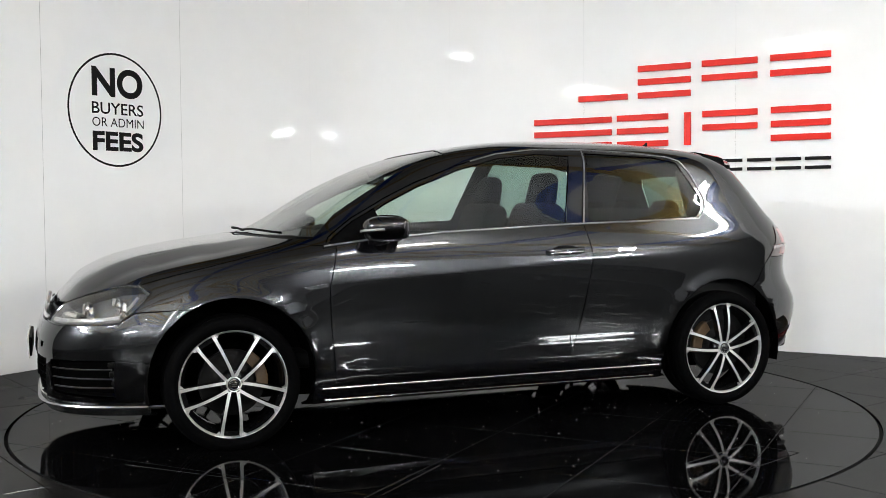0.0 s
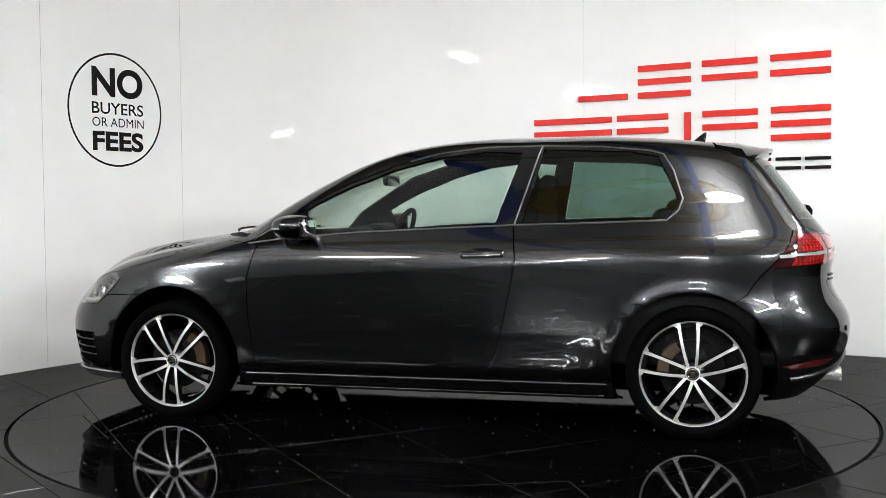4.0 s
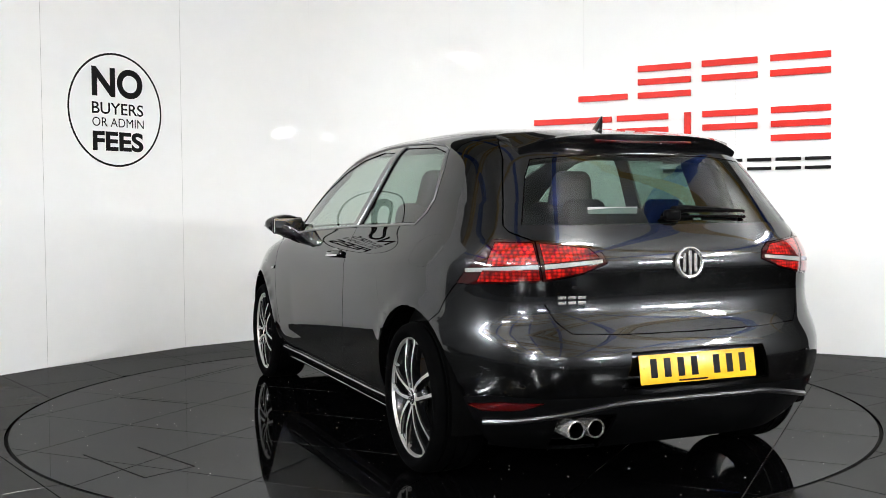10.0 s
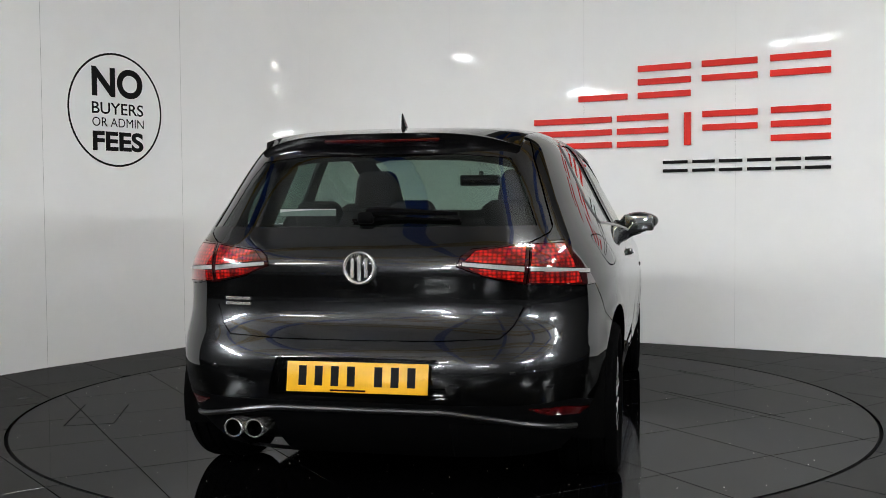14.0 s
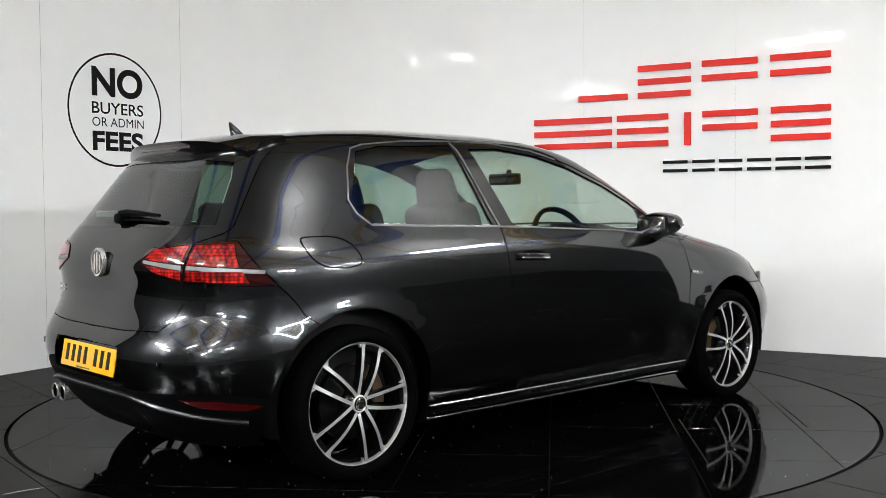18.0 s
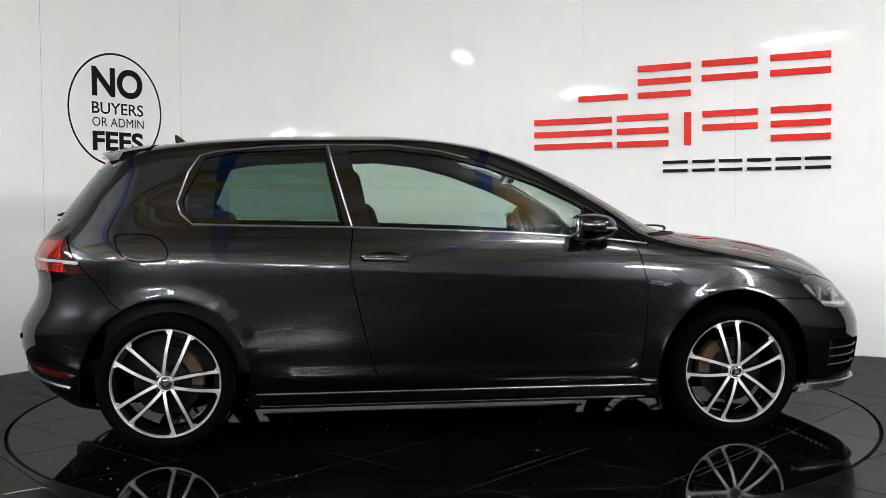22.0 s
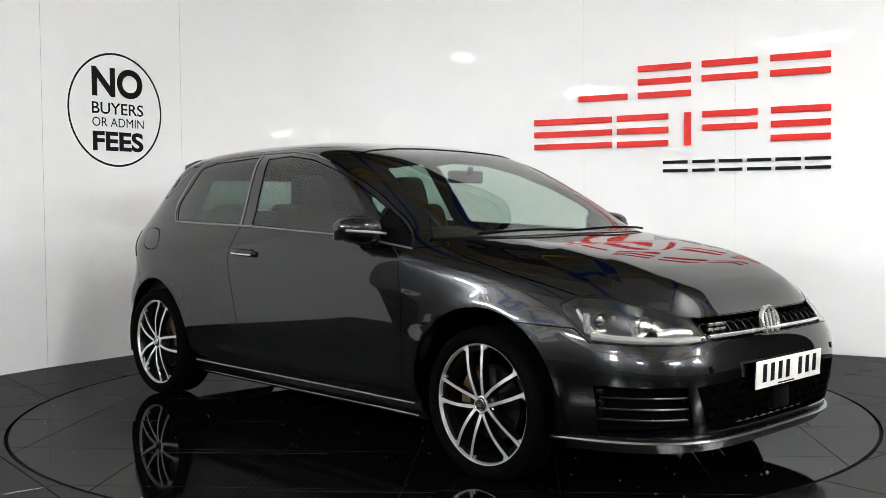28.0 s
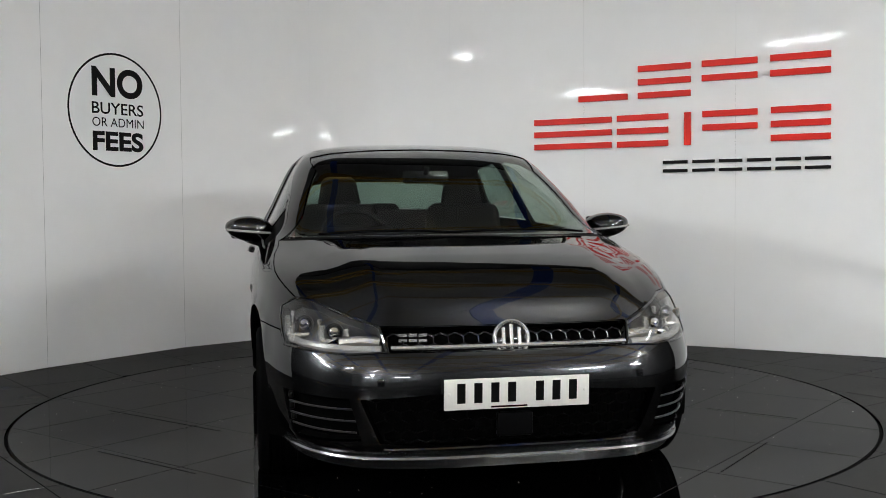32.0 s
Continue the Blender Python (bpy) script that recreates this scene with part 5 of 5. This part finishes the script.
FLAT_N = [Vector((y1 - y0, x0 - x1, 0)).normalized() for (x0, y0), (x1, y1) in zip(WALL_BASE, WALL_BASE[1:])]
BEND_N = [FLAT_N[0]] + [(a + b).normalized() for a, b in zip(FLAT_N, FLAT_N[1:])] + [FLAT_N[-1]]
for (x0, y0), (x1, y1), n, n0, n1 in zip(WALL_BASE, WALL_BASE[1:], FLAT_N, BEND_N, BEND_N[1:]):
    d = Vector((x1 - x0, y1 - y0, 0))
    ln = d.length
    d.normalize()
    e = 0.0007
    # each panel is bent a little, so that its gloss runs on into the next
    verts, norms, faces = [], [], []
    for k in range(9):
        u = e + (ln - 2 * e) * k / 8
        q = (n0 * (1 - u / ln) + n1 * (u / ln)).normalized()
        for z in (0.004, WALL_TOP):
            verts.append(Vector((x0, y0, z)) + d * u)
            norms.append(q)
    for k in range(8):
        faces.append([2 * k, 2 * k + 2, 2 * k + 3, 2 * k + 1])
    for k, sd in ((0, -1), (16, 1)):
        i = len(verts)
        verts += [verts[k], verts[k + 1], verts[k + 1] - n * 0.002, verts[k] - n * 0.002]
        norms += [d * sd] * 4
        faces.append([i, i + 1, i + 2, i + 3] if sd > 0 else [i + 3, i + 2, i + 1, i])
    poly_part("wall_panel", verts, faces, M_WALL, wall, normals=norms)

WALL_RUN = [0.0]
for (x0, y0), (x1, y1) in zip(WALL_BASE[1:], WALL_BASE[2:]):
    WALL_RUN.append(WALL_RUN[-1] + math.hypot(x1 - x0, y1 - y0))


def on_wall(u, z, proud=0.0):
    """The place at a run u along the wall and a height z, and the wall's direction there."""
    i = 0
    while i < len(WALL_RUN) - 2 and u > WALL_RUN[i + 1]:
        i += 1
    a, b = Vector((*WALL_BASE[i + 1], 0)), Vector((*WALL_BASE[i + 2], 0))
    d = (b - a).normalized()
    n = Vector((d.y, -d.x, 0))
    return a + d * (u - WALL_RUN[i]) + n * proud + Vector((0, 0, z)), d, n


def wall_bar(u0, u1, z0, z1, depth, mat, parent):
    """A raised bar on the wall, following its bends."""
    cuts = [u0] + [r for r in WALL_RUN if u0 + 0.004 < r < u1 - 0.004] + [u1]
    verts, faces = [], []
    for u in cuts:
        for z in (z0, z1):
            for k in (0.0, depth):
                verts.append(on_wall(u, z, k)[0])
    for i in range(len(cuts) - 1):
        a, b = 4 * i, 4 * i + 4
        faces += [[a + 1, b + 1, b + 3, a + 3], [a + 3, b + 3, b + 2, a + 2], [a, b, b + 1, a + 1]]
    k = 4 * (len(cuts) - 1)
    faces += [[0, 1, 3, 2], [k + 1, k, k + 2, k + 3]]
    return poly_part("sign_bar", verts, faces, mat, parent)


sign = tagged(new("wall_sign"), "raised red and black wall sign drawn as plain bars", "sign")
SIGN_H = 0.046
for u0, u1, z0, z1, levels in ((5.896, 6.301, 1.915, 2.165, (0,)), (6.388, 6.801, 1.915, 2.168, (0, 1, 2)), (6.887, 7.297, 1.91, 2.172, (1, 2)), (7.390, 7.809, 1.908, 2.176, (1, 2)),
                               (5.516, 6.171, 1.542, 1.788, (0, 1, 2)), (6.218, 6.627, 1.540, 1.791, (0, 1, 2)), (6.893, 7.299, 1.543, 1.793, (1, 2)), (7.396, 7.812, 1.547, 1.797, (0, 1, 2))):
    for k in levels:
        zb = z0 + (z1 - z0 - SIGN_H) * k / 2
        wall_bar(u0, u1, zb, zb + SIGN_H, 0.022, M_RED_SIGN, sign)
wall_bar(6.754, 6.803, 1.541, 1.790, 0.022, M_RED_SIGN, sign)
for u0, u1 in ((6.587, 6.777), (6.816, 6.984), (7.017, 7.189), (7.226, 7.398), (7.430, 7.609), (7.636, 7.814)):
    for z0, z1 in ((1.336, 1.360), (1.402, 1.426)):
        wall_bar(u0, u1, z0, z1, 0.016, M_BLACK_SIGN, sign)

# the round notice
notice = tagged(new("wall_notice"), "round black-lettered notice stuck on the white wall", "sign")
C_U, C_Z, C_R = 1.757, 1.803, 0.404
verts, faces = [], []
for k in range(72):
    a = 2 * math.pi * k / 72
    for r in (C_R - 0.0075, C_R + 0.0075):
        verts.append(on_wall(C_U + r * math.cos(a) * 0.985, C_Z + r * math.sin(a), 0.003)[0])
for k in range(72):
    a, b = 2 * k, 2 * ((k + 1) % 72)
    faces.append([a, a + 1, b + 1, b])
poly_part("notice_ring", verts, faces, M_BLACK_SIGN, notice)


def wall_text(words, u0, u1, z0, z1, weight):
    cu = bpy.data.curves.new("notice_line", "FONT")
    cu.body, cu.size, cu.offset, cu.resolution_u = words, 1.0, weight, 6
    ob = new("notice_line", cu)
    bpy.context.view_layer.update()
    me = bpy.data.meshes.new_from_object(ob.evaluated_get(bpy.context.evaluated_depsgraph_get()))
    bpy.data.objects.remove(ob)
    co = np.array([v.co[:] for v in me.vertices])
    lo, hi = co.min(axis=0), co.max(axis=0)
    for v in me.vertices:
        u = u0 + (v.co.x - lo[0]) / (hi[0] - lo[0]) * (u1 - u0)
        z = z0 + (v.co.y - lo[1]) / (hi[1] - lo[1]) * (z1 - z0)
        v.co = on_wall(u, z, 0.003)[0]
    me.materials.append(M_BLACK_SIGN)
    line = new("notice_line", me)
    line.parent = notice
    tagged(line, "black words " + words.lower())


wall_text("NO", 1.552, 1.992, 1.893, 2.108, 0.035)
wall_text("BUYERS", 1.549, 1.994, 1.770, 1.855, 0.012)
wall_text("OR ADMIN", 1.551, 1.997, 1.680, 1.745, 0.0)
wall_text("FEES", 1.552, 1.990, 1.505, 1.647, 0.035)

# floor outside the table, and the table with its tiles
R_TABLE = 2.238
floor_ob = tagged(new("floor"), "dark tiled floor round the turntable", kind="structure")
ring_verts, ring_faces = [], []
for k in range(96):
    a = 2 * math.pi * k / 96
    ring_verts += [((R_TABLE + 0.001) * math.cos(a), (R_TABLE + 0.001) * math.sin(a), -0.02), (16 * math.cos(a), 16 * math.sin(a), -0.02)]
for k in range(96):
    a, b = 2 * k, 2 * ((k + 1) % 96)
    ring_faces.append([a, a + 1, b + 1, b])
floor_bed = poly_part("floor_bed", ring_verts, ring_faces, M_GROUT, floor_ob)
R_HOLE = R_TABLE + 0.017


def circle_cut(square, radius, outside):
    """The parts of a square inside or outside a circle about the table's middle."""
    pts = []
    for a, b in zip(square, square[1:] + square[:1]):
        for k in range(24):
            pts.append((a[0] + (b[0] - a[0]) * k / 24, a[1] + (b[1] - a[1]) * k / 24))
    keep = [(math.hypot(*p) >= radius) == outside for p in pts]
    if all(keep):
        return [square]
    if not any(keep):
        return []
    n, runs = len(pts), []
    start = next(i for i in range(n) if keep[i] and not keep[i - 1])
    run = []
    for k in range(n + 1):
        i = (start + k) % n
        if k < n and keep[i]:
            run.append(pts[i])
        elif run:
            runs.append(run)
            run = []
    out = []
    for run in runs:
        a0, a1 = math.atan2(run[-1][1], run[-1][0]), math.atan2(run[0][1], run[0][0])
        d = (a1 - a0 + math.pi) % (2 * math.pi) - math.pi
        arc = [(radius * math.cos(a0 + d * k / 8), radius * math.sin(a0 + d * k / 8)) for k in range(9)]
        thin = [p for i, p in enumerate(run) if i in (0, len(run) - 1) or abs((run[i][0] - run[i - 1][0]) * (run[i + 1][1] - run[i][1]) - (run[i][1] - run[i - 1][1]) * (run[i + 1][0] - run[i][0])) > 1e-9]
        out.append(thin + arc)
    return out


def tile_squares(angle, n0, d0, reach):
    c, s = math.cos(radians(angle)), math.sin(radians(angle))
    for i in range(-reach, reach):
        for j in range(-reach, reach):
            d, n, g = d0 + 0.6 * i, n0 + 0.6 * j, 0.002
            yield [(c * a - s * b, s * a + c * b) for a, b in ((d + g, n + g), (d + 0.6 - g, n + g), (d + 0.6 - g, n + 0.6 - g), (d + g, n + 0.6 - g))]


def area(loop):
    return sum(a[0] * b[1] - b[0] * a[1] for a, b in zip(loop, loop[1:] + loop[:1])) / 2


for sq in tile_squares(38.0, 0.21, 0.12, 12):
    cx, cy = sum(p[0] for p in sq) / 4, sum(p[1] for p in sq) / 4
    if cy > 4.2 or cy < -6.3 or abs(cx) > 6.2:
        continue
    for loop in circle_cut(sq, R_HOLE, True):
        if abs(area(loop)) > 0.002:
            plate_mesh("floor_tile", loop if area(loop) > 0 else loop[::-1], -0.018, 0.0, M_TILE_OUT, floor_ob, bevel=0.0015)
plate_mesh("floor_skirt", [(-16, -16), (16, -16), (16, -5.7), (-16, -5.7)], -0.018, -0.004, M_CONCRETE, floor_ob)

turntable = tagged(new("turntable"), "round turntable of polished black square tiles flush with the floor", "turntable")
disc = [((R_TABLE) * math.cos(2 * math.pi * k / 128), (R_TABLE) * math.sin(2 * math.pi * k / 128)) for k in range(128)]
plate_mesh("table_bed", disc, -0.03, -0.0035, M_GROUT, turntable)
for sq in tile_squares(41.7, 0.005, -0.02, 5):
    for loop in circle_cut(sq, R_TABLE - 0.001, False):
        if abs(area(loop)) > 0.001:
            plate_mesh("table_tile", loop if area(loop) > 0 else loop[::-1], -0.003, 0.0, M_TILE, turntable, bevel=0.0008)
# hatch lines let into the tiles
for (x0, y0), (x1, y1) in (((-.992, 1.725), (-.89, 1.511)), ((-.992, 1.725), (-.479, 1.928)), ((-.89, 1.511), (-.429, 1.693)), ((.879, 1.646), (.523, 1.32)), ((-.138, -1.804), (.515, -1.204)), ((.812, -1.733), (1.302, -1.288)), ((1.32, 1.24), (1.75, .80))):
    d = Vector((x1 - x0, y1 - y0)).normalized() * 0.0035
    plate_mesh("table_slot", [(x0 + d.y, y0 - d.x), (x1 + d.y, y1 - d.x), (x1 - d.y, y1 + d.x), (x0 - d.y, y0 + d.x)], -0.002, 0.0006, M_GROUT, turntable)
rng = random.Random(4)
verts, faces = [], []
for k in range(420):
    a, r, q = rng.uniform(0, 2 * math.pi), R_TABLE * math.sqrt(rng.random()) * 0.99, rng.choice((0.0012, 0.0018, 0.0018, 0.003))
    x, y, t = r * math.cos(a), r * math.sin(a), rng.uniform(0, 3)
    i = len(verts)
    verts += [(x + q * math.cos(t + h), y + q * math.sin(t + h) * 0.8, 0.0004) for h in (0, 1.6, 3.1, 4.6)] + [(x, y, 0.0004 + q * 0.9)]
    faces += [[i + j, i + (j + 1) % 4, i + 4] for j in range(4)]
tagged(poly_part("dust", verts, faces, M_DUST, turntable), "pale specks of dust", kind="stuff")

# the hall behind the camera: ribbed roof, ochre beams, blue purlins, lit strip lamps
bm = bmesh.new()
for k in range(56):
    grid_box(bm, (0, -15.5 + 0.36 * k, 5.62 + (0.03 if k % 2 else 0.0)), (20, 0.36, 0.06))
tagged(part("ceiling", bm, M_CEIL, None, smooth=False), "grey ribbed roof sheets", kind="structure")
for nm, c, size in (("wall_south", (0, -15.7, 2.8), (20, 0.2, 5.7)), ("wall_west", (-10.1, -5.5, 2.8), (0.2, 20.2, 5.7)), ("wall_east", (10.1, -5.5, 2.8), (0.2, 20.2, 5.7)), ("wall_far_north", (0, 4.7, 2.8), (20, 0.2, 5.7))):
    bm = bmesh.new()
    grid_box(bm, c, size)
    tagged(part(nm, bm, M_ROOM, None, smooth=False), "plain grey hall wall", kind="structure")
BEAM_YS = (-12.6, -10.4, -8.2, -6.0, -3.8, -1.6, 0.6, 2.8)
beam = tagged(new("roof_beam"), "ochre painted steel roof truss under the ceiling", "beam", "roof beams")
for z, h in ((5.45, 0.14), (4.95, 0.10)):
    part("chord", rounded_box((20, 0.14, h), (0, 0, z), 0.012, 1), M_OCHRE, beam)
for k in range(20):
    sgn = 1 if k % 2 else -1
    part("brace", tube([(-9.5 + k, 0, 5.45 if sgn > 0 else 4.95), (-8.5 + k, 0, 4.95 if sgn > 0 else 5.45)], 0.035, 6), M_OCHRE, beam)
beam.matrix_basis = pose(0, BEAM_YS[0], 0)
for y in BEAM_YS[1:]:
    copy_thing(beam, pose(0, y, 0))
purlin = tagged(new("roof_purlin"), "blue painted steel purlin running across the roof beams", "beam", "roof purlins")
part("rail", rounded_box((0.16, 20, 0.16), (0, -5.5, 5.24), 0.012, 1), M_BLUE, purlin)
part("flange", rounded_box((0.24, 20, 0.02), (0, -5.5, 5.15), 0.004, 1), M_BLUE, purlin)
purlin.matrix_basis = pose(-7.0, 0, 0)
for x in (-4.2, -1.4, 1.4, 4.2, 7.0):
    copy_thing(purlin, pose(x, 0, 0))
def strip_lamp(x, y, z, turn, glow):
    """A lit twin-tube lamp on two hangers that reach up to the roof."""
    lamp = tagged(new("strip_lamp"), "lit twin-tube fluorescent strip lamp under the roof; low ones stand for floodlights", "ceiling lamp", "strip lamps")
    part("casing", rounded_box((1.56, 0.15, 0.06), (0, 0, 0.055), 0.012, 2), M_CASE, lamp)
    for dy in (-0.10, 0.10):
        bm = revolve([(0.0001, -0.75), (0.016, -0.75), (0.016, 0.75), (0.0001, 0.75)], 6, "X")
        bmesh.ops.transform(bm, matrix=Matrix.Translation((0, dy, 0)), verts=bm.verts)
        part("tube", bm, glow, lamp, "lit white tube")
    for dx in (-0.6, 0.6):
        part("hanger", tube([(dx, 0, 0.08), (dx, 0, 5.60 - z)], 0.006, 6), M_CASE, lamp)
    lamp.matrix_basis = pose(x, y, z, 0, 0, turn)
    return lamp


# the three at about 2.6 m stand in for floodlights on stands
for x, y, z, turn in ((-6.0, -3.2, 3.2, 90), (-6.8, -4.6, 3.2, 90), (7.2, -5.5, 2.6, 10), (4.7, -7.6, 2.55, 60), (-2.3, -8.8, 2.6, 80), (0.3, -13.0, 3.2, 0), (-4.6, -13.6, 3.2, 0)):
    strip_lamp(x, y, z, turn, M_TUBE)
for x, y, z, turn in ((6.0, -3.8, 3.7, -42), (9.0, -6.4, 3.7, -42), (-5.1, -7.6, 4.1, 0), (-2.4, -9.6, 4.15, 45), (2.3, -3.4, 4.75, 20), (6.0, -0.9, 4.75, 90)):
    strip_lamp(x, y, z, turn, M_TUBE_DIM)


def motions():
    """The turntable and the car on it turn together."""
    times = [0.5 * k for k in range(64)] + [31.75, 32.0]
    turns = [(t, Matrix.Rotation(radians(turn_at(t)), 4, "Z")) for t in times]
    walk(car, [(t, m @ Matrix.Translation(CAR_OFFSET)) for t, m in turns])
    walk(turntable, turns)


motions()
